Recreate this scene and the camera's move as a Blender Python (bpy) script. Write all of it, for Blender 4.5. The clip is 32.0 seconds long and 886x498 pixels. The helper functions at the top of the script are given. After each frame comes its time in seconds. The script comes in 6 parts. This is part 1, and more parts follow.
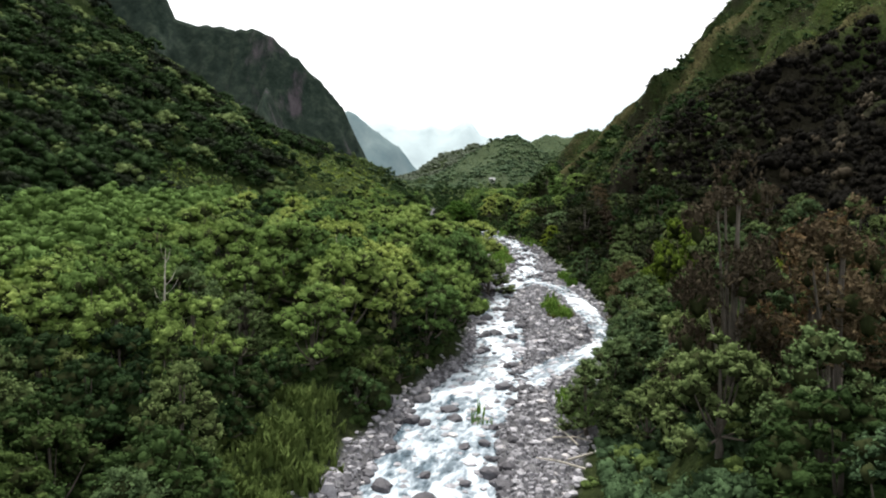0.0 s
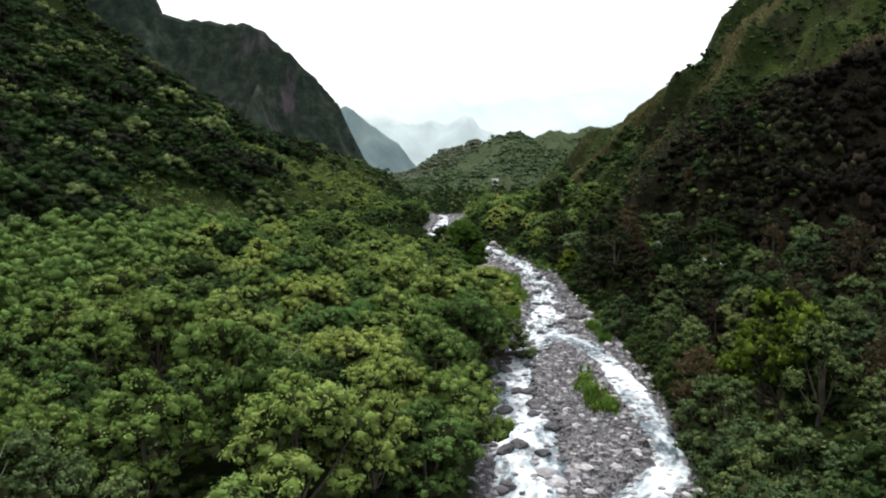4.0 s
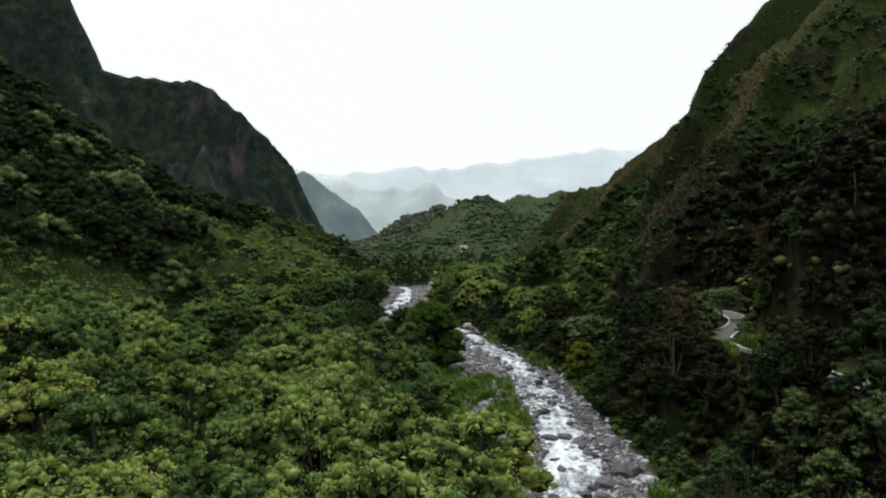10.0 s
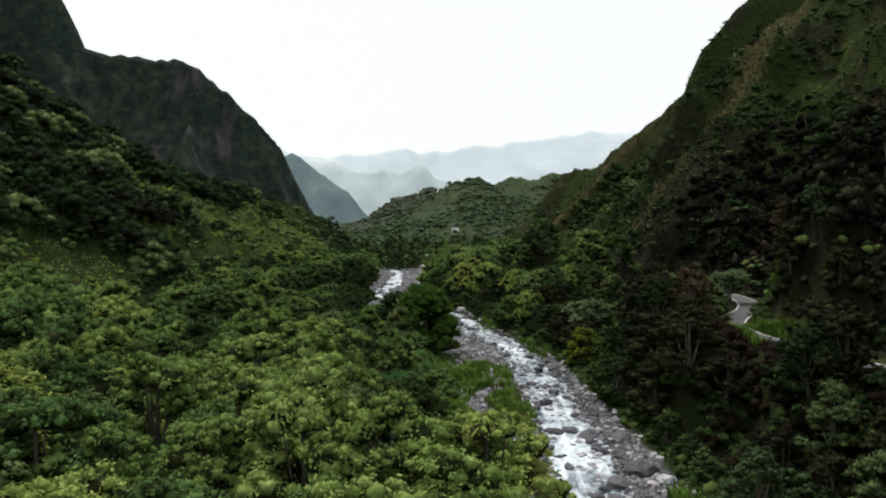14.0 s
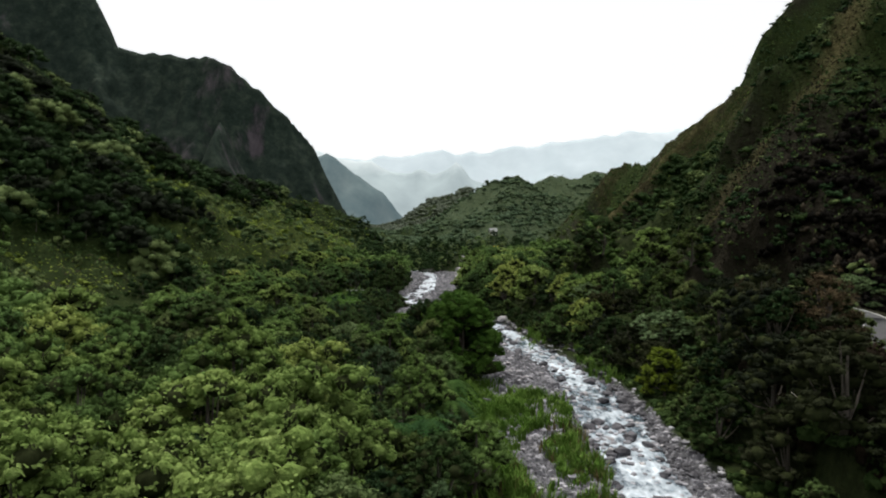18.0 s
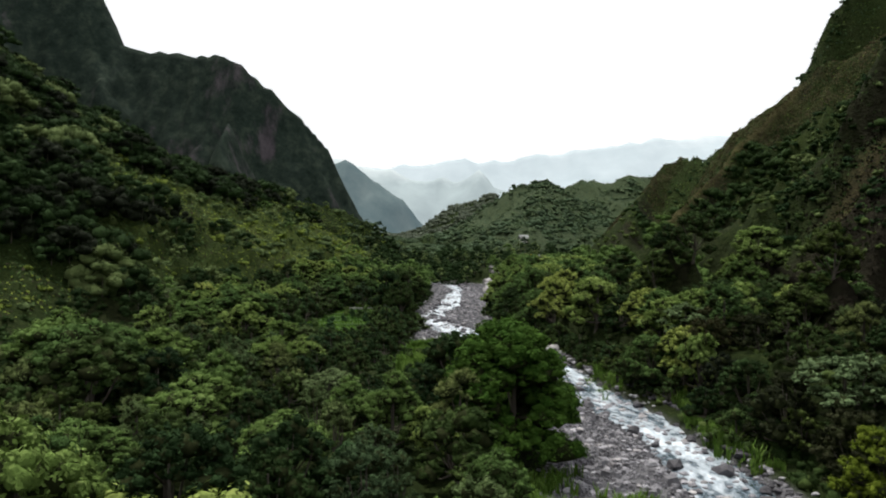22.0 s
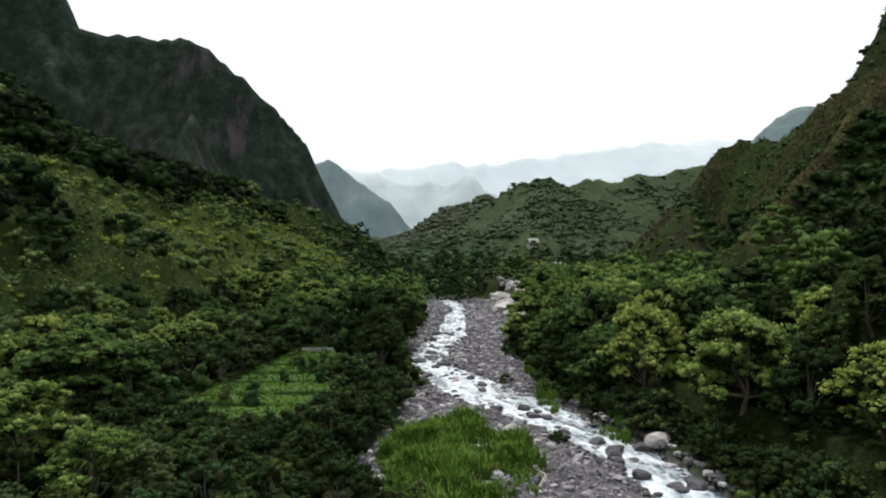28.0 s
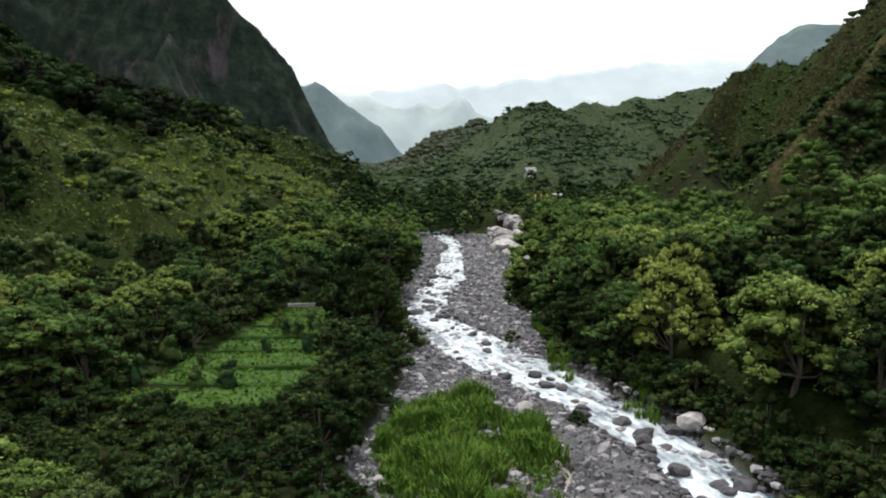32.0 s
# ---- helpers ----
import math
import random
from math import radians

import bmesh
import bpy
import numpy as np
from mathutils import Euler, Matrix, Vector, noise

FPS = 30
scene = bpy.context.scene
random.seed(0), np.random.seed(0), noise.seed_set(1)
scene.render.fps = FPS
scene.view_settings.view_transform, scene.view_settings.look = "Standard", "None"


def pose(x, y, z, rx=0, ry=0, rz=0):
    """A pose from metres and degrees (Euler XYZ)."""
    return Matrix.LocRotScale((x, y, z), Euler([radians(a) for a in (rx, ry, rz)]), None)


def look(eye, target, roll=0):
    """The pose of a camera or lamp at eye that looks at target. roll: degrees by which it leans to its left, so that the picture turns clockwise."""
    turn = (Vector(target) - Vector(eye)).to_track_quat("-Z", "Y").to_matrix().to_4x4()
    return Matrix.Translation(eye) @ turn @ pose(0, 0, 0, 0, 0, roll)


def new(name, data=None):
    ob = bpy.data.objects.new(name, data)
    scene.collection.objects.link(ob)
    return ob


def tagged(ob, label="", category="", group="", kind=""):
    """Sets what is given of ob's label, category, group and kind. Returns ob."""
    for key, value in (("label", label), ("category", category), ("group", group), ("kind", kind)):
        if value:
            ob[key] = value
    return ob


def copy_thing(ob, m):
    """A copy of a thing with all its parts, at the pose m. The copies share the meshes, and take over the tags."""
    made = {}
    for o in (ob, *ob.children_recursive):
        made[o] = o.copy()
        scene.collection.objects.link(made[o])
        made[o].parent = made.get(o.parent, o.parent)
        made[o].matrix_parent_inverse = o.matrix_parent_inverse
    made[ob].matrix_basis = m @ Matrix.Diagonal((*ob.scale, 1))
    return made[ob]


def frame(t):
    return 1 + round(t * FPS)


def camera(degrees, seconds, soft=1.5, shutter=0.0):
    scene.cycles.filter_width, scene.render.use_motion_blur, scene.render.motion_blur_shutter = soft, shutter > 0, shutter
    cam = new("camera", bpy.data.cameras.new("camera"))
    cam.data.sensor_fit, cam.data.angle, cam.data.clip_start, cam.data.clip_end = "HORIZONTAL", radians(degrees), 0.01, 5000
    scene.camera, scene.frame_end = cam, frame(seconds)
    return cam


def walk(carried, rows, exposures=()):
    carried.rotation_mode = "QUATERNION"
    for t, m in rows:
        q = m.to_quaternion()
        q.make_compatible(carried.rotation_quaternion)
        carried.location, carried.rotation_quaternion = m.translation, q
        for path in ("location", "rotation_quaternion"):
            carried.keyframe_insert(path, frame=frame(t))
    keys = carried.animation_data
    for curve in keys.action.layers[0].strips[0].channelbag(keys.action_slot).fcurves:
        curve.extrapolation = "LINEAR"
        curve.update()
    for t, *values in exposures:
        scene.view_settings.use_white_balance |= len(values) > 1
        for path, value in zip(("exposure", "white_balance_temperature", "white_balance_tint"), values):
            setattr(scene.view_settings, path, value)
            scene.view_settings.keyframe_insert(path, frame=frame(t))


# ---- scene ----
cam = camera(64.9, 32.0, 2.0)
PATH = [
    (0, (-0.061, -1.774, 23.859), (-0.057, 0.221, 23.716), 0.5),
    (0.5, (-0.116, 2.045, 23.918), (-0.113, 4.04, 23.773), 0.6),
    (1, (-0.134, 5.219, 24.581), (-0.131, 7.213, 24.431), 0.6),
    (1.5, (-0.097, 8.205, 25.61), (-0.093, 10.199, 25.457), 0.5),
    (2, (-0.155, 11.171, 26.973), (-0.153, 13.165, 26.815), 0.4),
    (2.5, (-0.177, 14.014, 28.022), (-0.176, 16.007, 27.861), 0.3),
    (3, (-0.244, 16.891, 29.034), (-0.242, 18.885, 28.871), 0.2),
    (3.5, (-0.324, 19.888, 29.952), (-0.323, 21.882, 29.789), 0.0),
    (5.5, (-0.686, 32.208, 31.451), (-0.647, 34.199, 31.267), -0.3),
    (6, (-0.846, 35.969, 31.327), (-0.757, 37.959, 31.147), -0.3),
    (6.5, (-0.805, 40.035, 31.293), (-0.706, 42.028, 31.159), -0.3),
    (7, (-0.665, 43.768, 31.203), (-0.56, 45.765, 31.201), -0.4),
    (7.5, (-0.558, 48.24, 30.976), (-0.448, 50.237, 30.979), -0.4),
    (8, (-0.39, 52.70, 30.86), (-0.286, 54.698, 30.867), -0.4),
    (8.5, (-0.234, 57.1, 30.786), (-0.128, 59.097, 30.794), -0.5),
    (9, (0.006, 61.602, 30.968), (0.111, 63.6, 30.98), -0.4),
    (9.5, (0.193, 66.218, 31.112), (0.3, 68.215, 31.134), -0.4),
    (10, (0.344, 70.124, 30.988), (0.452, 72.121, 31.015), -0.3),
    (10.5, (0.346, 72.979, 31.021), (0.457, 74.975, 31.046), -0.4),
    (11, (0.474, 75.001, 30.919), (0.585, 76.997, 30.942), -0.3),
    (11.5, (0.445, 76.105, 30.825), (0.568, 78.101, 30.845), -0.3),
    (12, (0.325, 76.501, 30.772), (0.453, 78.497, 30.78), -0.3),
    (12.5, (0.292, 76.714, 30.65), (0.423, 78.709, 30.65), -0.3),
    (13, (0.269, 76.887, 30.601), (0.401, 78.883, 30.595), -0.3),
    (13.5, (0.136, 76.844, 30.467), (0.271, 78.84, 30.454), -0.3),
    (14, (0.092, 77.059, 30.508), (0.228, 79.054, 30.488), -0.3),
    (14.5, (0.1, 77.647, 30.564), (0.237, 79.642, 30.54), -0.4),
    (16.5, (0.717, 86.96, 30.461), (0.856, 88.955, 30.432), -0.5),
    (17, (0.805, 90.59, 30.284), (0.946, 92.584, 30.26), -0.5),
    (17.5, (0.813, 94.705, 30.095), (0.91, 96.702, 30.076), -0.4),
    (18, (1.047, 98.792, 29.896), (1.079, 100.792, 29.883), -0.2),
    (18.5, (1.173, 103.344, 29.753), (1.181, 105.344, 29.744), -0.2),
    (19, (1.277, 108.059, 29.712), (1.27, 110.059, 29.707), -0.1),
    (19.5, (1.22, 112.628, 29.777), (1.206, 114.628, 29.774), -0.2),
    (20, (1.159, 117.166, 29.7), (1.139, 119.166, 29.699), -0.2),
    (20.5, (1.035, 122.145, 29.696), (1.011, 124.145, 29.698), -0.3),
    (21, (0.751, 127.212, 29.473), (0.724, 129.212, 29.48), -0.3),
    (21.5, (0.514, 131.684, 29.289), (0.486, 133.684, 29.299), -0.3),
    (22, (0.168, 135.885, 29.045), (0.139, 137.885, 29.062), -0.2),
    (22.5, (0.022, 140.447, 29.3), (-0.01, 142.447, 29.315), -0.3),
    (23, (-0.287, 144.891, 29.457), (-0.319, 146.891, 29.475), -0.4),
    (23.5, (-0.542, 149.587, 29.585), (-0.575, 151.586, 29.605), -0.4),
    (24, (-0.981, 154.519, 29.867), (-1.013, 156.519, 29.89), -0.3),
    (24.5, (-1.326, 158.702, 30.106), (-1.358, 160.702, 30.131), -0.4),
    (25, (-1.675, 163.013, 30.265), (-1.707, 165.012, 30.289), -0.4),
    (25.5, (-1.891, 167.04, 30.393), (-1.923, 169.04, 30.417), -0.4),
    (27.5, (-2.799, 183.668, 30.051), (-2.794, 185.668, 30.08), -0.2),
    (28, (-2.998, 187.581, 29.845), (-2.991, 189.581, 29.877), -0.2),
    (28.5, (-3.134, 191.427, 29.82), (-3.125, 193.427, 29.861), -0.2),
    (29, (-3.212, 194.244, 30.011), (-3.2, 196.244, 30.05), -0.2),
    (29.5, (-3.333, 195.694, 30.325), (-3.318, 197.694, 30.361), -0.2),
    (30, (-3.426, 196.194, 30.802), (-3.402, 198.194, 30.83), -0.3),
    (30.5, (-3.557, 196.444, 31.214), (-3.532, 198.444, 31.232), -0.3),
    (31, (-3.739, 196.481, 31.749), (-3.71, 198.481, 31.758), -0.3),
    (31.5, (-3.858, 196.648, 32.138), (-3.828, 198.647, 32.072), -0.4),
    (32, (-3.953, 197.039, 32.579), (-3.922, 199.03, 32.391), -0.5),
]
EXPOSURES = [(0.0, 0.25), (3.0, 0.15), (5.5, -0.2), (6.4, -0.3), (7.2, -0.52), (13.0, -0.52), (19.0, -0.47), (25.0, -0.42), (31.0, -0.42), (32.0, -0.32)]
walk(cam, [(t, look(eye, target, roll)) for t, eye, target, roll in PATH], EXPOSURES)

# ---- sky and light: a bright overcast sky, a veiled sun high up the valley ----
SUN_AZ, SUN_EL = -25.0, 67.0  # degrees east of the valley's axis, degrees up
world = bpy.data.worlds.new("overcast_sky")
scene.world = world
world.use_nodes = True
wn, wl = world.node_tree.nodes, world.node_tree.links
wn.clear()
sky = wn.new("ShaderNodeTexSky")
sky.sky_type, sky.sun_disc = "NISHITA", False
sky.sun_elevation, sky.sun_rotation = radians(SUN_EL), radians(SUN_AZ)
sky.air_density, sky.dust_density = 1.0, 4.0
veil = wn.new("ShaderNodeMixRGB")
veil.inputs["Fac"].default_value = 0.85
veil.inputs["Color2"].default_value = (15.9, 16.1, 16.1, 1)
back = wn.new("ShaderNodeBackground")
back.inputs["Strength"].default_value = 0.1
wout = wn.new("ShaderNodeOutputWorld")
wl.new(sky.outputs["Color"], veil.inputs["Color1"])
wl.new(veil.outputs["Color"], back.inputs["Color"])
wl.new(back.outputs["Background"], wout.inputs["Surface"])
sun = new("sun", bpy.data.lights.new("sun", "SUN"))
sun.data.energy, sun.data.angle, sun.data.color = 4.8, radians(10), (1.0, 0.97, 0.9)
sun.matrix_world = look((0, 0, 0), (-math.sin(radians(SUN_AZ)) * math.cos(radians(SUN_EL)), -math.cos(radians(SUN_AZ)) * math.cos(radians(SUN_EL)), -math.sin(radians(SUN_EL))))

# ---- materials ----
class Nodes:
    """Short hand for building one node material."""

    def __init__(self, name):
        self.mat = bpy.data.materials.new(name)
        self.mat.use_nodes = True
        self.n, self.l = self.mat.node_tree.nodes, self.mat.node_tree.links
        self.n.clear()
        self.out = self.n.new("ShaderNodeOutputMaterial")
        self.coord = self.n.new("ShaderNodeNewGeometry").outputs["Position"]

    def put(self, socket, value):
        if isinstance(value, bpy.types.NodeSocket):
            self.l.new(value, socket)
        else:
            socket.default_value = value

    def noise(self, scale, detail=4.0, rough=0.6, stretch=None):
        at = self.coord
        if stretch:
            m = self.n.new("ShaderNodeMapping")
            m.inputs["Scale"].default_value = stretch
            self.l.new(at, m.inputs["Vector"])
            at = m.outputs["Vector"]
        t = self.n.new("ShaderNodeTexNoise")
        self.l.new(at, t.inputs["Vector"])
        t.inputs["Scale"].default_value, t.inputs["Detail"].default_value, t.inputs["Roughness"].default_value = scale, detail, rough
        return t.outputs["Fac"]

    def cells(self, scale):
        t = self.n.new("ShaderNodeTexVoronoi")
        self.l.new(self.coord, t.inputs["Vector"])
        t.inputs["Scale"].default_value = scale
        return t.outputs["Distance"], t.outputs["Color"]

    def ramp(self, fac, *stops):
        r = self.n.new("ShaderNodeValToRGB")
        while len(r.color_ramp.elements) < len(stops):
            r.color_ramp.elements.new(0.5)
        for e, (p, c) in zip(r.color_ramp.elements, stops):
            e.position, e.color = p, (*c, 1) if len(c) == 3 else c
        self.put(r.inputs["Fac"], fac)
        return r.outputs["Color"]

    def mix(self, fac, a, b, kind="MIX"):
        m = self.n.new("ShaderNodeMixRGB")
        m.blend_type = kind
        for k, v in (("Fac", fac), ("Color1", a), ("Color2", b)):
            self.put(m.inputs[k], (*v, 1) if isinstance(v, tuple) and len(v) == 3 else v)
        return m.outputs["Color"]

    def math(self, op, a, b=0.5):
        m = self.n.new("ShaderNodeMath")
        m.operation = op
        self.put(m.inputs[0], a)
        self.put(m.inputs[1], b)
        return m.outputs["Value"]

    def attribute(self, name):
        a = self.n.new("ShaderNodeAttribute")
        a.attribute_name = name
        return a.outputs["Fac"]

    def bump(self, height, strength, distance):
        b = self.n.new("ShaderNodeBump")
        b.inputs["Strength"].default_value, b.inputs["Distance"].default_value = strength, distance
        self.put(b.inputs["Height"], height)
        return b.outputs["Normal"]

    def surface(self, color, rough=0.8, normal=None, metal=0.0, gloss=0.3):
        p = self.n.new("ShaderNodeBsdfPrincipled")
        self.put(p.inputs["Base Color"], (*color, 1) if isinstance(color, tuple) and len(color) == 3 else color)
        self.put(p.inputs["Roughness"], rough)
        p.inputs["Metallic"].default_value = metal
        p.inputs["Specular IOR Level"].default_value = gloss
        if normal:
            self.l.new(normal, p.inputs["Normal"])
        self.l.new(p.outputs["BSDF"], self.out.inputs["Surface"])
        return p


def leaf_material(name, dark, mid, light, through_leaf=0.07, gloss=0.02):
    """Foliage: colour varies from tree to tree, from leaf to leaf and in drifts over the canopy."""
    m = Nodes(name)
    geo = m.n.new("ShaderNodeNewGeometry")
    info = m.n.new("ShaderNodeObjectInfo")
    drift = m.noise(0.09, 3.0)
    clump = m.noise(0.42, 2.0)
    fac = m.math("ADD", m.math("MULTIPLY", geo.outputs["Random Per Island"], 0.2), m.math("ADD", m.math("MULTIPLY", drift, 0.4), m.math("MULTIPLY", clump, 0.4)))
    fac = m.math("ADD", fac, m.math("MULTIPLY", m.math("SUBTRACT", info.outputs["Random"], 0.5), 0.32))
    color = m.ramp(fac, (0.2, tuple(c * 0.72 for c in dark)), (0.5, mid), (0.84, light))
    color = m.mix(1.0, color, m.ramp(info.outputs["Random"], (0.0, (0.84, 0.98, 1.2)), (0.45, (0.97, 1.0, 1.0)), (0.85, (1.03, 1.0, 0.92)), (1.0, (1.16, 1.02, 0.85))), "MULTIPLY")
    p = m.surface(color, 0.75, m.bump(m.noise(2.6, 4.0, 0.7), 0.9, 0.35), 0.0, gloss)
    t = m.n.new("ShaderNodeBsdfTranslucent")
    m.l.new(color, t.inputs["Color"])
    mx = m.n.new("ShaderNodeMixShader")
    mx.inputs["Fac"].default_value = through_leaf
    m.l.new(p.outputs["BSDF"], mx.inputs[1])
    m.l.new(t.outputs["BSDF"], mx.inputs[2])
    m.l.new(mx.outputs["Shader"], m.out.inputs["Surface"])
    return m.mat


LEAF = {
    "pale": leaf_material("pale_broad_leaves", (0.038, 0.064, 0.016), (0.116, 0.178, 0.045), (0.282, 0.37, 0.122)),
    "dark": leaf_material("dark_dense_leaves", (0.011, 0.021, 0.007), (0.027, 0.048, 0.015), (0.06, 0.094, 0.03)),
    "olive": leaf_material("dull_olive_leaves", (0.034, 0.052, 0.021), (0.084, 0.12, 0.046), (0.16, 0.21, 0.086)),
    "brown": leaf_material("brownish_thin_leaves", (0.032, 0.023, 0.014), (0.072, 0.053, 0.032), (0.13, 0.10, 0.06)),
    "moss": leaf_material("deep_green_shrub_leaves", (0.02, 0.038, 0.013), (0.052, 0.086, 0.028), (0.105, 0.155, 0.053)),
    # brown leaves again, darkened near black to stand for the flank's deep shade
    "shaded_brown": leaf_material("shaded_brown_leaves", (0.005, 0.004, 0.003), (0.011, 0.009, 0.006), (0.024, 0.018, 0.012)),
    "dusk": leaf_material("dusky_brown_green_leaves", (0.010, 0.012, 0.006), (0.024, 0.028, 0.014), (0.05, 0.055, 0.028)),
    "yellow": leaf_material("yellow_green_leaves", (0.055, 0.08, 0.010), (0.13, 0.165, 0.018), (0.25, 0.28, 0.04)),
    "silver": leaf_material("silvery_green_leaves", (0.05, 0.08, 0.032), (0.115, 0.165, 0.075), (0.21, 0.275, 0.135)),
    "straw": leaf_material("dry_straw_grass", (0.05, 0.046, 0.02), (0.10, 0.088, 0.038), (0.18, 0.152, 0.07)),
    "fern": leaf_material("fern_and_grass_leaves", (0.066, 0.096, 0.017), (0.14, 0.185, 0.034), (0.23, 0.275, 0.062)),
    # next two: far foliage, paled and greyed in colour to imitate haze
    "hill": leaf_material("haze_paled_hill_leaves", (0.037, 0.057, 0.032), (0.072, 0.102, 0.052), (0.12, 0.155, 0.08)),
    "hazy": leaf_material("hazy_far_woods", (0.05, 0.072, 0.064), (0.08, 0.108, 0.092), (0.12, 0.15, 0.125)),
    "mango": leaf_material("glossy_green_leaves", (0.013, 0.034, 0.007), (0.030, 0.074, 0.013), (0.064, 0.125, 0.025)),
    "grass": leaf_material("tall_grass_blades", (0.036, 0.08, 0.013), (0.082, 0.16, 0.027), (0.165, 0.25, 0.06)),
    "crop": leaf_material("low_crop_leaves", (0.026, 0.062, 0.009), (0.06, 0.128, 0.017), (0.115, 0.2, 0.034)),
    "palm": leaf_material("palm_fronds", (0.018, 0.04, 0.011), (0.036, 0.075, 0.019), (0.07, 0.12, 0.032)),
}


def bark_material(name, a, b, gloss=0.2):
    m = Nodes(name)
    n = m.noise(3.0, 5.0, 0.7, (1, 1, 0.25))
    m.surface(m.ramp(n, (0.3, a), (0.7, b)), 0.9, m.bump(n, 0.6, 0.05), 0.0, gloss)
    return m.mat


BARK = bark_material("grey_bark", (0.035, 0.03, 0.025), (0.15, 0.13, 0.11))
DEAD = bark_material("bleached_dead_wood", (0.2, 0.18, 0.15), (0.42, 0.39, 0.34))


def ground_material():
    m = Nodes("valley_ground")
    fine, broad = m.noise(1.3, 6.0, 0.7), m.noise(0.06, 5.0, 0.6)
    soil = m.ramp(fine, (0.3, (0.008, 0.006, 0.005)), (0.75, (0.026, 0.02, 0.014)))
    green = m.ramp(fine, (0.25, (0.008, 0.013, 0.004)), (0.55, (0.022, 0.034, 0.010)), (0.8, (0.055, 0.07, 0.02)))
    lush = m.ramp(fine, (0.3, (0.024, 0.038, 0.010)), (0.7, (0.072, 0.094, 0.022)))
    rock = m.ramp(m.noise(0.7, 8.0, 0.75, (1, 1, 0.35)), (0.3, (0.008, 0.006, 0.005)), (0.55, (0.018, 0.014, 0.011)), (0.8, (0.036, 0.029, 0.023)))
    silt = m.ramp(m.noise(0.22, 5.0, 0.7), (0.38, (0.05, 0.05, 0.053)), (0.62, (0.19, 0.188, 0.198)))
    pebble = m.mix(0.6, m.ramp(m.noise(4.5, 6.0, 0.85), (0.35, (0.02, 0.02, 0.023)), (0.5, (0.11, 0.108, 0.115)), (0.7, (0.29, 0.285, 0.3))), silt)
    color = m.mix(m.math("MAXIMUM", m.attribute("slope"), m.ramp(broad, (0.3, (0.45, 0.45, 0.45)), (0.6, (1, 1, 1)))), soil, green)
    color = m.mix(m.math("MULTIPLY", m.attribute("lush"), m.ramp(m.noise(0.12, 4.0), (0.3, (0.2, 0.2, 0.2)), (0.55, (1, 1, 1)))), color, lush)
    # grass of the distant hill, with haze mixed into its colour as grey
    hazed_grass = m.ramp(m.noise(0.5, 7.0, 0.75), (0.3, (0.03, 0.044, 0.024)), (0.5, (0.056, 0.076, 0.04)), (0.72, (0.085, 0.108, 0.055)))
    color = m.mix(m.attribute("hazed_grass"), color, hazed_grass)
    straw = m.ramp(m.noise(0.9, 6.0, 0.75), (0.3, (0.03, 0.032, 0.013)), (0.55, (0.09, 0.08, 0.036)), (0.75, (0.17, 0.142, 0.07)))
    color = m.mix(m.attribute("straw"), color, straw)
    color = m.mix(m.attribute("rock"), color, rock)
    color = m.mix(m.attribute("gravel"), color, pebble)
    m.surface(color, 0.9, m.bump(m.math("ADD", m.math("ADD", fine, m.math("MULTIPLY", m.noise(5.0, 4.0, 0.7), 0.4)), m.math("MULTIPLY", m.noise(0.3, 5.0, 0.7), 3.0)), 0.9, 0.4), 0.0, 0.03)
    return m.mat


def mountain_material(name, low, mid, high, rock_a, rock_b, scale):
    """Scrub-covered mountain side with bare rock where the attribute 'rock' asks for it."""
    m = Nodes(name)
    n = m.noise(scale, 8.0, 0.72)
    ribs = m.noise(scale * 0.7, 7.0, 0.7, (1, 1, 0.22))
    green = m.ramp(n, (0.3, low), (0.52, mid), (0.75, high))
    rock = m.ramp(ribs, (0.32, rock_a), (0.7, rock_b))
    mask = m.ramp(m.math("ADD", m.math("MULTIPLY", ribs, 0.9), m.math("MULTIPLY", m.attribute("rock"), 0.6)), (0.67, (0, 0, 0)), (0.84, (1, 1, 1)))
    m.surface(m.mix(mask, green, rock), 0.95, m.bump(m.math("ADD", n, ribs), 1.0, 1.2 / scale * 0.12), 0.0, 0.02)
    return m.mat


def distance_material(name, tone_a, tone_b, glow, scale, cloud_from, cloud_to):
    """Far backdrop of mountains: dull blue-grey, with the mist before them painted as a faint emission that whitens
    into cloud at the top.
    """
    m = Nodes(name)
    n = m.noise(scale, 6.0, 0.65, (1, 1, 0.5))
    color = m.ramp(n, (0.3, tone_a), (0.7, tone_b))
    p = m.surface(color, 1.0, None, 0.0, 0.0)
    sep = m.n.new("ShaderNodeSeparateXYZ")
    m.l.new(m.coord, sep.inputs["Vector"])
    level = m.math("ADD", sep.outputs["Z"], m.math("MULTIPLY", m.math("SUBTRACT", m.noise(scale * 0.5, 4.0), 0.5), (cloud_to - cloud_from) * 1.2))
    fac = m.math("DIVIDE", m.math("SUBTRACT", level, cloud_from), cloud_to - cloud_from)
    # emission colour carries the painted haze, ramped to white for cloud
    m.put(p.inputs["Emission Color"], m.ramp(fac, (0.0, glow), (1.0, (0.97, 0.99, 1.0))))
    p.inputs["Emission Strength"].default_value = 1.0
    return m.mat


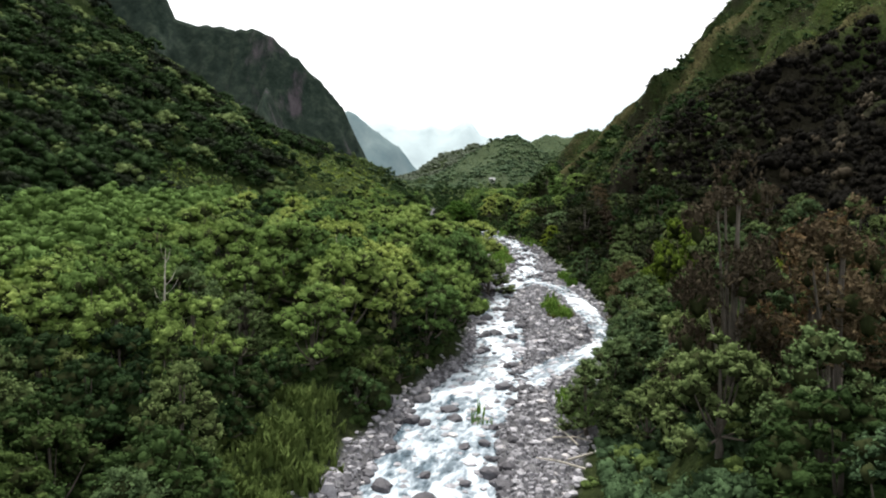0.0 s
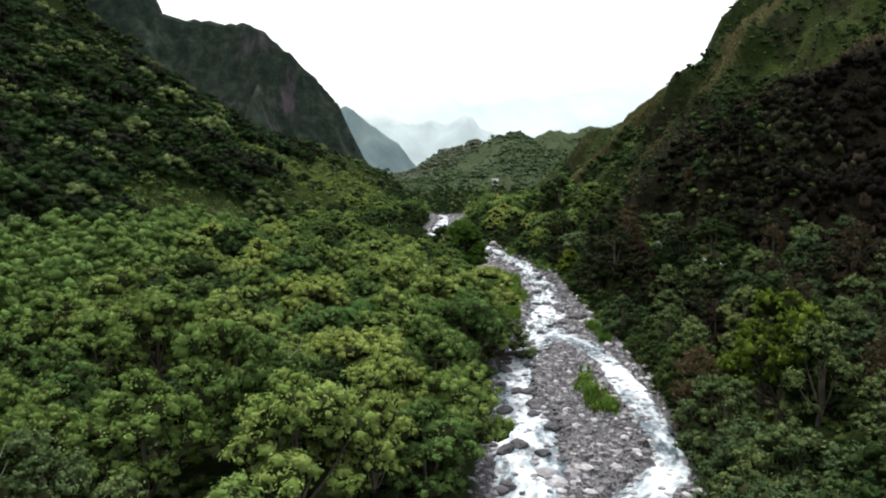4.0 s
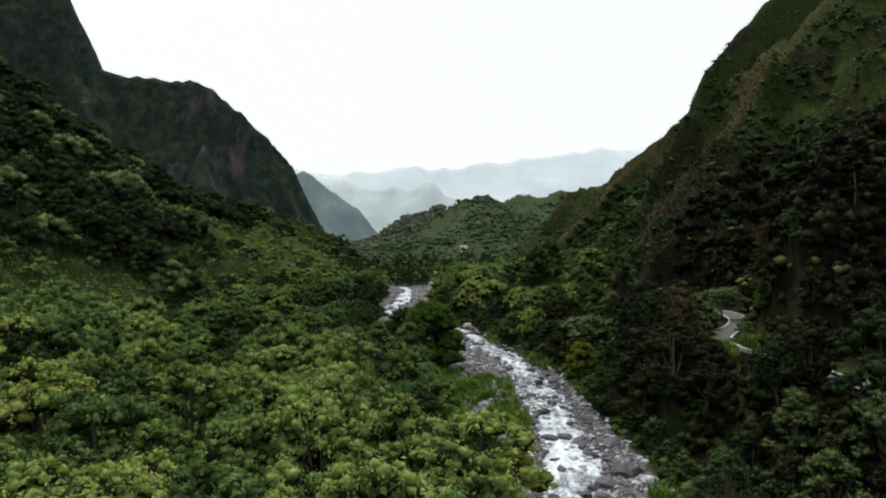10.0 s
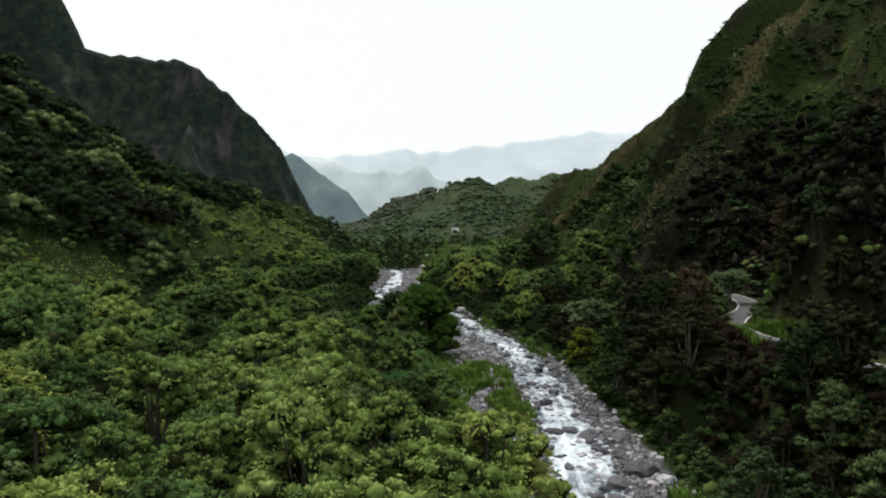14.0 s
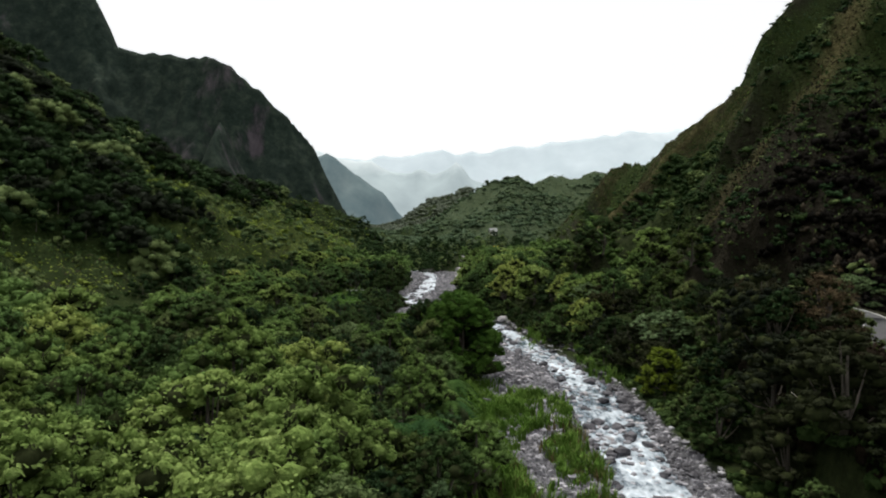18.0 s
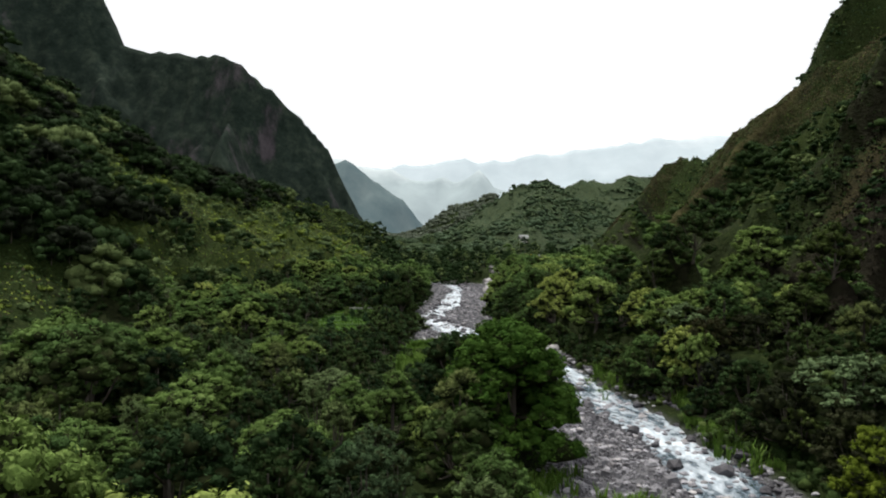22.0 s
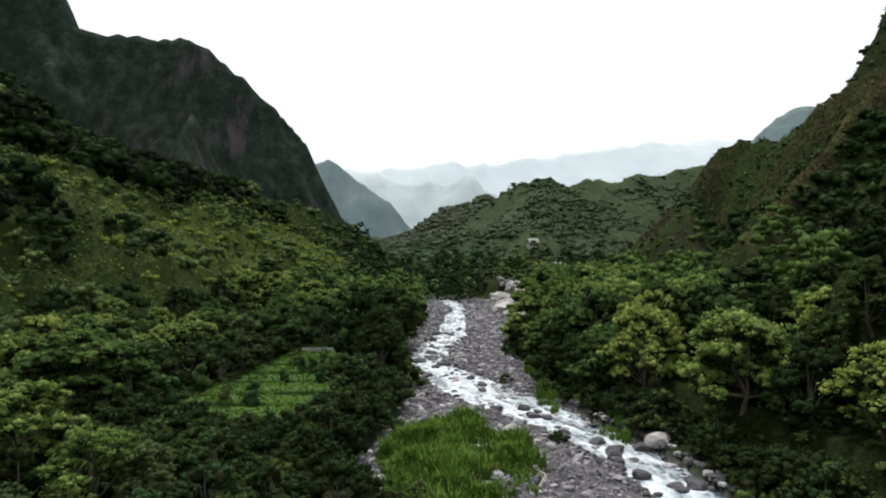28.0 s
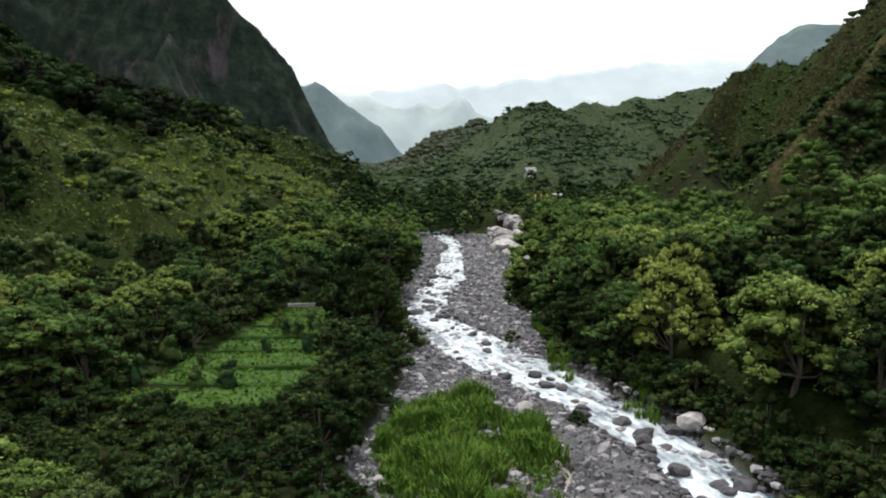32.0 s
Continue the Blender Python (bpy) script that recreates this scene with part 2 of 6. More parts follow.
def water_material():
    m = Nodes("white_water")
    sep, flow = m.n.new("ShaderNodeSeparateXYZ"), m.n.new("ShaderNodeCombineXYZ")
    m.l.new(m.coord, sep.inputs["Vector"])
    m.put(flow.inputs["X"], m.attribute("across"))
    m.put(flow.inputs["Y"], sep.outputs["Y"])
    m.coord = flow.outputs["Vector"]
    streak = m.noise(0.55, 4.0, 0.55, (1.0, 0.35, 1.0))
    fine = m.noise(1.5, 4.0, 0.6, (1.0, 0.5, 1.0))
    broad = m.noise(0.12, 3.0, 0.5)
    lanes = m.ramp(streak, (0.36, (0, 0, 0)), (0.64, (1, 1, 1)))
    curls = m.ramp(fine, (0.36, (0, 0, 0)), (0.66, (1, 1, 1)))
    fac = m.math("ADD", m.math("ADD", m.math("MULTIPLY", lanes, 0.44), m.math("MULTIPLY", curls, 0.26)), m.math("MULTIPLY", m.attribute("rapid"), 0.5))
    fac = m.math("ADD", fac, m.math("MULTIPLY", m.math("SUBTRACT", broad, 0.5), 0.6))
    foam = m.ramp(fac, (0.3, (0, 0, 0)), (0.86, (1, 1, 1)))
    color = m.mix(foam, m.ramp(fine, (0.3, (0.028, 0.042, 0.055)), (0.7, (0.10, 0.145, 0.18))), m.ramp(fine, (0.25, (0.36, 0.45, 0.53)), (0.68, (0.74, 0.79, 0.84))))
    m.surface(color, m.ramp(foam, (0, (0.1, 0.1, 0.1)), (1, (0.6, 0.6, 0.6))), m.bump(m.math("ADD", streak, fine), 0.6, 0.3), 0.0, 0.5)
    return m.mat


def stone_material(name, a, b):
    m = Nodes(name)
    info = m.n.new("ShaderNodeObjectInfo")
    geo = m.n.new("ShaderNodeNewGeometry")
    n = m.noise(2.2, 7.0, 0.7)
    color = m.ramp(n, (0.28, a), (0.72, b))
    color = m.mix(1.0, color, m.ramp(m.math("MULTIPLY", m.math("ADD", info.outputs["Random"], geo.outputs["Random Per Island"]), 0.5), (0.1, (0.42, 0.41, 0.43)), (0.5, (0.95, 0.94, 0.97)), (0.9, (1.6, 1.58, 1.6))), "MULTIPLY")
    m.surface(color, 0.75, m.bump(n, 0.5, 0.08), 0.0, 0.4)
    return m.mat


def plain_material(name, a, b, scale=3.0, rough=0.7, gloss=0.3):
    m = Nodes(name)
    n = m.noise(scale, 5.0, 0.65)
    m.surface(m.ramp(n, (0.3, a), (0.7, b)), rough, m.bump(n, 0.25, 0.02), 0.0, gloss)
    return m.mat


GROUND = ground_material()
WATER = water_material()
CLIFF = mountain_material("scrubby_cliff", (0.007, 0.012, 0.010), (0.022, 0.032, 0.025), (0.055, 0.07, 0.05), (0.014, 0.013, 0.016), (0.085, 0.074, 0.082), 0.11)
ROCK_DARK = stone_material("wet_dark_rock", (0.016, 0.016, 0.019), (0.075, 0.072, 0.08))
ROCK_GREY = stone_material("grey_river_rock", (0.09, 0.09, 0.097), (0.32, 0.315, 0.33))
ROCK_PALE = stone_material("pale_dry_rock", (0.15, 0.145, 0.145), (0.36, 0.345, 0.34))
ASPHALT = plain_material("road_asphalt", (0.045, 0.045, 0.047), (0.085, 0.085, 0.09), 1.5, 0.85)
LINE = plain_material("pale_road_line", (0.55, 0.55, 0.52), (0.75, 0.75, 0.72), 4.0, 0.7)

# ---- shared geometry helpers ----
def vnoise(x, y, seed=0):
    """Smooth value noise on arrays, about 0 to 1, one lattice cell a unit."""
    xi, yi = np.floor(x).astype(np.int64), np.floor(y).astype(np.int64)
    fx, fy = x - xi, y - yi
    fx, fy = fx * fx * (3 - 2 * fx), fy * fy * (3 - 2 * fy)

    def lattice(a, b):
        h = (a * 374761393 + b * 668265263 + seed * 974634777) & 0x7FFFFFFF
        h = ((h ^ (h >> 13)) * 1274126177) & 0x7FFFFFFF
        return ((h ^ (h >> 16)) & 0xFFFF) / 65535.0

    a, b, c, d = lattice(xi, yi), lattice(xi + 1, yi), lattice(xi, yi + 1), lattice(xi + 1, yi + 1)
    return (a * (1 - fx) + b * fx) * (1 - fy) + (c * (1 - fx) + d * fx) * fy


def fbm(x, y, size, octaves=4, seed=0):
    """Layered noise, about -1 to 1; size is the largest lump in metres."""
    total, amp, norm = np.zeros_like(np.asarray(x, float)), 1.0, 0.0
    for k in range(octaves):
        total += amp * (vnoise(np.asarray(x) / size, np.asarray(y) / size, seed + k) * 2 - 1)
        norm, amp, size = norm + amp, amp * 0.5, size * 0.5
    return total / norm


def step(v):
    v = np.clip(v, 0, 1)
    return v * v * (3 - 2 * v)


def mesh_np(name, verts, faces, mats=(), smooth=False, attrs=None, mat_index=None):
    """A mesh from arrays of corners and of triangles or quads."""
    me = bpy.data.meshes.new(name)
    verts, faces = np.asarray(verts, np.float32), np.asarray(faces, np.int32)
    k = faces.shape[1]
    me.vertices.add(len(verts))
    me.vertices.foreach_set("co", verts.ravel())
    me.loops.add(faces.size)
    me.loops.foreach_set("vertex_index", faces.ravel())
    me.polygons.add(len(faces))
    me.polygons.foreach_set("loop_start", np.arange(0, faces.size, k, dtype=np.int32))
    for m in mats:
        me.materials.append(m)
    if mat_index is not None:
        me.polygons.foreach_set("material_index", np.asarray(mat_index, np.int32))
    me.polygons.foreach_set("use_smooth", np.full(len(faces), smooth))
    for key, values in (attrs or {}).items():
        me.attributes.new(key, "FLOAT", "POINT").data.foreach_set("value", np.asarray(values, np.float32).ravel())
    me.update(calc_edges=True)
    return me


def grid_faces(nx, ny):
    i = (np.arange(ny - 1)[:, None] * nx + np.arange(nx - 1)[None, :]).ravel()
    return np.stack([i, i + 1, i + nx + 1, i + nx], 1)


def part(name, bm, material, parent, label=""):
    me = bpy.data.meshes.new(name)
    bm.to_mesh(me)
    bm.free()
    me.materials.append(material)
    ob = new(name, me)
    ob.parent = parent
    return tagged(ob, label)


def box(bm, size, at=(0, 0, 0), turn=0.0, bevel=0.0):
    made = bmesh.ops.create_cube(bm, size=1, matrix=Matrix.Translation(at) @ Matrix.Rotation(turn, 4, "Z") @ Matrix.Diagonal((*size, 1)))
    if bevel:
        bmesh.ops.bevel(bm, geom=list({e for v in made["verts"] for e in v.link_edges}), offset=bevel, segments=1, affect="EDGES")
    return bm


# ---- the plan: stream, banks, valley floor, slopes ----
STREAM_Y = (15, 40, 52, 62, 70, 79, 92, 100, 113, 120, 132, 148, 157, 167, 180, 188, 202, 210, 219, 236, 247, 255, 265, 272, 280, 286, 291, 305, 318, 336, 352, 365, 387, 420, 460)
STREAM_L = (-11, -6, -3.5, -1.5, 2.0, 4.3, 5.0, 5.5, 7.3, 9.0, 12.8, 16.0, 17.0, 17.6, 17.8, 18.6, 18.6, 17.2, 14.3, 13.4, 11.7, 7.8, 2.2, -2.2, -4.6, -6.2, -7.2, -7.6, -4.4, -3.0, -2.0, 0.5, -3.0, -14, -30)
STREAM_R = (-2, 3, 4.2, 7.1, 7.4, 9.9, 10.8, 9.6, 11.0, 13.2, 19.0, 21.8, 22.3, 23.5, 25.0, 24.8, 24.3, 24.7, 23.0, 18.5, 16.4, 14.4, 10.4, 7.0, 4.2, 1.2, -1.8, -2.0, 2.2, 2.0, 2.6, 3.5, 1.5, -9, -25)
BRANCH_Y = (64, 68, 71, 74, 77, 80, 84, 88, 92, 98, 104, 111, 118, 125, 131)
BRANCH_L = (6.0, 7.9, 9.5, 11.2, 13.5, 16.0, 19.2, 19.9, 20.0, 20.1, 20.4, 20.6, 20.6, 18.5, 16.5)
BRANCH_R = (9.2, 11.5, 13.7, 15.5, 17.7, 20.0, 21.7, 22.3, 22.7, 23.0, 23.2, 23.3, 23.4, 22.4, 20.5)
BANK_Y = (0, 40, 50, 63, 76, 92, 110, 125, 137, 145, 160, 170, 188, 200, 210, 225, 240, 251, 258, 266, 275, 290, 305, 320, 340, 380, 420, 460)
BANK_L = (-16, -9, -6.5, -3, 2, 3.5, 5, 8, 10.5, 11, 9, 8, 6.5, 9, 8, 4, -11.5, -8.8, -7.6, -6.6, -7.2, -9, -9.6, -7.4, -6, -7, -18, -34)
BANK_R = (1, 8, 11.5, 16.5, 20.5, 23.6, 25, 26, 25, 25.4, 26, 26, 26.5, 24.5, 23, 20.3, 18, 16.2, 13.7, 11.5, 9.4, 8.8, 7.6, 9, 12, 11.6, 0, -12)


def stream_z(y):
    return 3.2 + 0.038 * y + 0.02 * np.maximum(0, y - 420)


def ridge(x, y, pts, slope, rough=0.0, size=20.0, seed=3):
    """Height under a crest line that falls off evenly to both sides."""
    best = np.full(np.shape(x), -1e4)
    wob = 1.0 + rough * fbm(x, y, size, 4, seed) if rough else 1.0
    for (ax, ay, az), (bx, by, bz) in zip(pts[:-1], pts[1:]):
        dx, dy = bx - ax, by - ay
        t = np.clip(((x - ax) * dx + (y - ay) * dy) / (dx * dx + dy * dy), 0, 1)
        d = np.hypot(x - ax - t * dx, y - ay - t * dy)
        best = np.maximum(best, az + t * (bz - az) - slope * d * wob)
    return best


SPUR_LEFT = ((-420, 430, 320), (-260, 380, 190), (-170, 368, 114), (-112, 356, 70), (-98, 384, 57), (-75, 434, 54), (-55, 455, 51), (-40, 462, 44), (-24, 470, 31), (-8, 485, 24))
SPUR_A = ((53, 160, 41), (59, 158, 48), (69, 158, 54), (78, 158, 59), (130, 165, 92), (240, 190, 170))
SPUR_B = ((66, 262, 32), (77, 264, 47), (92, 266, 65), (101, 266, 79), (110, 266, 92), (170, 270, 150), (300, 290, 230))
SPUR_C = ((58, 384, 29), (66, 378, 45), (73, 376, 59), (78, 377, 62), (82, 362, 63), (86, 354, 68), (90, 345, 71), (97, 333, 76), (130, 310, 97), (190, 300, 162))
SPUR_D = ((96, 415, 56), (118, 425, 70), (134, 430, 85), (144, 430, 95), (148, 430, 102), (154, 430, 115), (158, 430, 128), (163, 432, 134), (169, 432, 141), (260, 445, 236))
RIB_B = ((60, 244, 33), (70, 246, 45.5), (84, 248.5, 62.5), (93.5, 251.5, 75.5), (108.5, 262, 91.5), (130, 270, 112))  # a sharp rib on the near face of the spur
TOE_C = ((73, 376, 58), (59, 364, 46), (53, 346, 42), (47, 326, 34), (44, 312, 28))
TOE_D = ((97, 333, 76), (80, 322, 59), (66, 316, 48), (54, 310, 38), (44, 304, 27))
HILL = ((230, 720, 101), (190, 700, 96), (133, 690, 88), (91, 672, 82), (67, 638, 79), (46, 622, 74), (36, 610, 64), (24, 596, 49), (8, 584, 36))
HILL_FRONT = ((67, 638, 80), (52, 560, 60), (34, 462, 36), (30, 430, 28))
HILL_BACK = ((120, 830, 80), (51, 803, 84), (29, 803, 85), (14, 801, 82), (-3, 795, 69), (-18, 790, 58), (-45, 780, 46))


ROAD = ((45, 112, 18.2), (43.5, 135, 18.8), (42.2, 148, 19.1), (42.0, 158, 19.3), (44.2, 166, 19.5), (48.5, 173, 19.7), (54.5, 181, 19.9), (60, 193, 20.1), (62.5, 208, 20.3), (61, 226, 20.6))


def road_near(x, y):
    """Distance from the road's middle line, and the road's height there."""
    best, z = np.full(np.shape(x), 1e3), np.zeros(np.shape(x))
    for (ax, ay, az), (bx, by, bz) in zip(ROAD[:-1], ROAD[1:]):
        dx, dy = bx - ax, by - ay
        t = np.clip(((x - ax) * dx + (y - ay) * dy) / (dx * dx + dy * dy), 0, 1)
        d = np.hypot(x - ax - t * dx, y - ay - t * dy)
        z = np.where(d < best, az + t * (bz - az), z)
        best = np.minimum(best, d)
    return best, z


def lobe(x, y):
    """Ribs and hollows that run slantwise down the far slope, -1 to 1."""
    return fbm(0.83 * x - 0.55 * y, (0.55 * x + 0.83 * y) * 0.28, 24, 3, 35)


def crest_line(x, y):
    """Dry grass along the spurs' crests."""
    out = np.zeros(np.shape(x))
    for pts, wide in ((RIB_B, 3.0), (TOE_D, 1.6), (SPUR_A[1:], 2.2)):
        out = np.maximum(out, np.exp(-((ridge(x, y, [(p[0], p[1], 0) for p in pts], 1.0) / wide) ** 2)))
    return np.where((x > 50) & (x < 150), out, 0) * step((fbm(x, y, 7, 3, 37) + 0.75) / 0.5)


def rib(x, y):
    """Ribs and gullies straight down the near slope, -1 to 1."""
    return fbm(0.93 * y + 0.35 * x, 0.22 * x, 20, 3, 36)


def height(x, y):
    """Ground height and, beside it, how far it is gravel, rock and lush grass."""
    x, y = np.asarray(x, float), np.asarray(y, float)
    zr = stream_z(y)
    lb, rb = np.interp(y, BANK_Y, BANK_L), np.interp(y, BANK_Y, BANK_R)
    wob = fbm(x, y, 6, 3, 5)
    lb, rb = lb + wob * 0.7, rb + wob * 0.7
    dl, dr = lb - x, x - rb
    bed = zr + 0.35 + 0.3 * fbm(x, y, 3.5, 4, 9)
    for ys, ls, rs in ((STREAM_Y, STREAM_L, STREAM_R), (BRANCH_Y, BRANCH_L, BRANCH_R)):
        a, b = np.interp(y, ys, ls), np.interp(y, ys, rs)
        inside = np.minimum(x - a, b - x)
        inside = np.where((y >= ys[0]) & (y <= ys[-1]), inside, -9)
        bed = bed - 0.75 * step((inside + 1.3) / 1.5)
    island = np.exp(-(((x + 1.5) / 6.5) ** 2 + ((y - 247) / 11) ** 2)) + 0.8 * np.exp(-(((x - 16.5) / 3.0) ** 2 + ((y - 100) / 13) ** 2))
    bed = bed + 0.7 * island
    left = zr + 0.6 + 2.6 * step(dl / 4.0) + 0.045 * np.clip(dl, 0, 90)
    foot = np.interp(y, (0, 150, 230, 300, 350, 420), (-85, -80, -62, -37, -28, -22))
    up = np.maximum(0, foot - x)
    left = left + np.interp(y, (230, 300, 360), (0.60, 0.58, 0.53)) * up + np.interp(y, (150, 260, 330), (0.28, 0.12, 0.0)) * np.maximum(0, up - 50)
    lift = np.interp(y, (0, 90, 125, 145, 175, 205, 240, 400), (3, 4.5, 8.0, 9.6, 9.6, 6.5, 4.0, 4.0))
    run = np.interp(y, (0, 90, 130, 200, 240), (8, 12, 13, 13, 7))
    right = zr + 0.6 + lift * (0.25 * step(dr / run) + 0.75 * step((dr / run - 0.6) / 0.28)) + 0.02 * np.clip(dr, 0, 60)
    rfoot = np.interp(y, (0, 100, 160, 195, 250, 300, 350, 385, 430, 600), (56, 52, 53, 76, 74, 68, 62, 64, 110, 150))
    rup = np.maximum(0, x - rfoot)
    right = right + 0.72 * np.minimum(rup, 42) * (1 - step((y - 385) / 50))
    near = np.where(x < 0.5 * (lb + rb), left, right)
    z = np.where((dl < 0) & (dr < 0), bed, np.maximum(near, bed - 0.5))
    hills = ridge(x, y, SPUR_LEFT, 1.25, 0.2, 40, 31)
    cut = np.interp(x, (-420, -160, -112, -98, -75, -20, 0), (380, 372, 366, 388, 440, 455, 470))
    past = np.where(x < -5, step((y - cut + 30) / 30), 0)
    z = z * (1 - past) + np.maximum(hills, zr + 4) * past
    rights = np.maximum.reduce([ridge(x, y, SPUR_A, 1.15, 0.3, 12, 41), ridge(x, y, SPUR_B, 1.1, 0.3, 16, 42), ridge(x, y, SPUR_C, 1.45, 0.35, 14, 43), ridge(x, y, TOE_C, 1.1, 0.35, 14, 52), ridge(x, y, TOE_D, 1.15, 0.35, 12, 53), ridge(x, y, SPUR_D, 2.4, 0.3, 16, 44)])
    far = np.maximum.reduce([ridge(x, y, HILL, 0.62, 0.3, 40, 45), ridge(x, y, HILL_FRONT, 0.5, 0.3, 30, 46), ridge(x, y, HILL_BACK, 0.6, 0.3, 40, 47)])
    z = np.maximum(z, np.maximum(np.where(x > 30, rights, -99), np.where(y > 400, far, -99)))
    folds = step((y - 440) / 50) * (1 - step((y - 900) / 100))
    z = z + folds * (np.abs(fbm(x + 0.5 * y, y * 0.35, 46, 3, 48)) * -11 + 3.5 + 1.6 * fbm(x, y, 9, 3, 49))
    slope_side = step(up / 12) + step(rup / 8)
    rugged = np.clip(slope_side, 0, 1) * (1 - 0.85 * step((y - 388) / 30))
    z = z + np.where(x > 0, 4.5 * rib(x, y) * step(rup / 25), 0) * rugged
    z = z + np.where(x < 0, 4.0 * lobe(x, y) * step(up / 30), 0) * rugged
    z = z + rugged * (1.6 * fbm(x, y, 14, 4, 17) + 2.5 * fbm(x, y, 45, 3, 18) + 3.5 * np.abs(fbm(x, y, 8, 2, 50)) + 1.7 * np.abs(fbm(x, y, 3.4, 1, 51)) - 1.1)
    z = np.where(x > 50, np.maximum(z, ridge(x, y, RIB_B, 1.15, 0.12, 5, 54)), z)
    rd, rz = road_near(x, y)
    z = rz + (z - rz) * step((rd - 3.2) / 4.5)
    gravel = (1 - step((dl + 0.7) / 1.0)) * (1 - step((dr + 0.7) / 1.0)) * (1 - 0.8 * np.clip(island * 1.3 - 0.2, 0, 1))
    rock = np.where(x > 30, step((rights - near + 2) / 6), 0) * 0.7 * step((fbm(x, y, 9, 4, 23) - 0.12) / 0.4)
    rock = np.maximum(rock, np.where((dr > 2) & (dr < 13) & (y > 112) & (y < 190), 0.3, 0) * step((rd - 3) / 2))
    meadow = np.exp(-(((x + 56) / 28) ** 2 + ((y - 348) / 55) ** 2))
    lush = np.clip(step((up - 2) / 8) * (1 - step((y - 430) / 30)) * (meadow * 1.2 + 0.5 * step((fbm(x, y, 24, 3, 27) - 0.05) / 0.3)), 0, 1)
    # dark rock colour over the roadside flank, painted in place of its shade
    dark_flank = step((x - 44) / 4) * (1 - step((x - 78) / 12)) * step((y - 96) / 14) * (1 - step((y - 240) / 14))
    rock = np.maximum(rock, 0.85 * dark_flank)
    gravel = gravel * (1 - step((y - 396) / 14))
    crest = np.where(x > 60, np.exp(-((np.maximum(0, z + 1.5 - ridge(x, y, SPUR_B, 1.1)) / 3.0) ** 2)), 0)
    lush = np.maximum(lush, crest * 0.6)
    lush = np.maximum(lush, np.where(x > 0, np.interp(y, (250, 350), (0.4, 0.12)) * step(rup / 6) * step((-rib(x, y) - 0.02) / 0.3), 0.9 * step(up / 8) * step((-lobe(x, y) - 0.02) / 0.3) * step((x + 150) / 60)) * (1 - step((y - 430) / 30)))
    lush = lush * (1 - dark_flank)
    lush = np.maximum(lush, 1.2 * (1 - step((rd - 3.2) / 2.0)))
    return z, gravel, rock, lush, rugged


def ground_at(x, y):
    return float(height(np.array([x]), np.array([y]))[0][0])


def spread(parts):
    """Grid lines: (start, end, step) stretches joined."""
    out = []
    for a, b, s in parts:
        out += list(np.arange(a, b, s))
    return np.array(out + [parts[-1][1]])


gx = np.concatenate([-np.geomspace(2400, 210, 24), spread([(-202, -120, 2.2), (-120, -16, 1.4), (-16, 32, 0.7), (32, 120, 1.4), (120, 200, 2.2)]), np.geomspace(212, 2400, 26)])
gy = np.concatenate([spread([(-260, 15, 9), (15, 330, 1.1), (330, 500, 2.2), (500, 860, 5)]), np.geomspace(875, 4200, 26)])
GX, GY = np.meshgrid(gx, gy)
GZ, g_gravel, g_rock, g_lush, g_slope = height(GX, GY)
g_slope = np.maximum(g_slope, step((GY - 400) / 40))
ground = tagged(new("ground", mesh_np("ground", np.stack([GX, GY, GZ], -1).reshape(-1, 3), grid_faces(len(gx), len(gy)), [GROUND], True, {"gravel": g_gravel, "rock": g_rock, "lush": g_lush, "slope": g_slope, "hazed_grass": 0.85 * step((GY - 430) / 50) * (1 - step((GY - 705) / 40)) * step((GX + 20) / 30), "straw": crest_line(GX, GY)})), "dark valley ground with gravel bed and green slopes", "ground", kind="structure")

# ---- the stream ----
def water_strip(name, ys, ls, rs, label, taper=False):
    y = np.arange(ys[0], ys[-1], 0.45)
    a, b = np.interp(y, ys, ls) - 0.8, np.interp(y, ys, rs) + 0.8
    a, b = a + 0.5 * fbm(y, y * 0, 5, 3, 61), b + 0.5 * fbm(y, y * 0 + 50, 5, 3, 62)
    u = np.linspace(0, 1, 22)
    X = a[:, None] + (b - a)[:, None] * u[None, :]
    Y = np.repeat(y[:, None], len(u), 1)
    Z = stream_z(Y) + 0.02 + 0.16 * fbm(X, Y, 6, 2, 63) + 0.16 * fbm(X, Y, 1.6, 3, 64) - 0.25 * (np.abs(u * 2 - 1) ** 6)[None, :]
    rapid = np.clip(0.2 + 0.25 * (1 - np.abs(u * 2 - 1) ** 2)[None, :] + 0.75 * fbm(X, Y * 0.45, 6, 3, 66), 0, 1)
    across = (u[None, :] - 0.5) * (b - a)[:, None]
    me = mesh_np(name, np.stack([X, Y, Z], -1).reshape(-1, 3), grid_faces(len(u), len(y)), [WATER], True, {"rapid": rapid, "across": across})
    return tagged(new(name, me), label, "stream", kind="structure")


water_strip("water", STREAM_Y, STREAM_L, STREAM_R, "foaming white mountain stream over boulders")
water_strip("water", BRANCH_Y, BRANCH_L, BRANCH_R, "narrow foaming side arm of the stream")

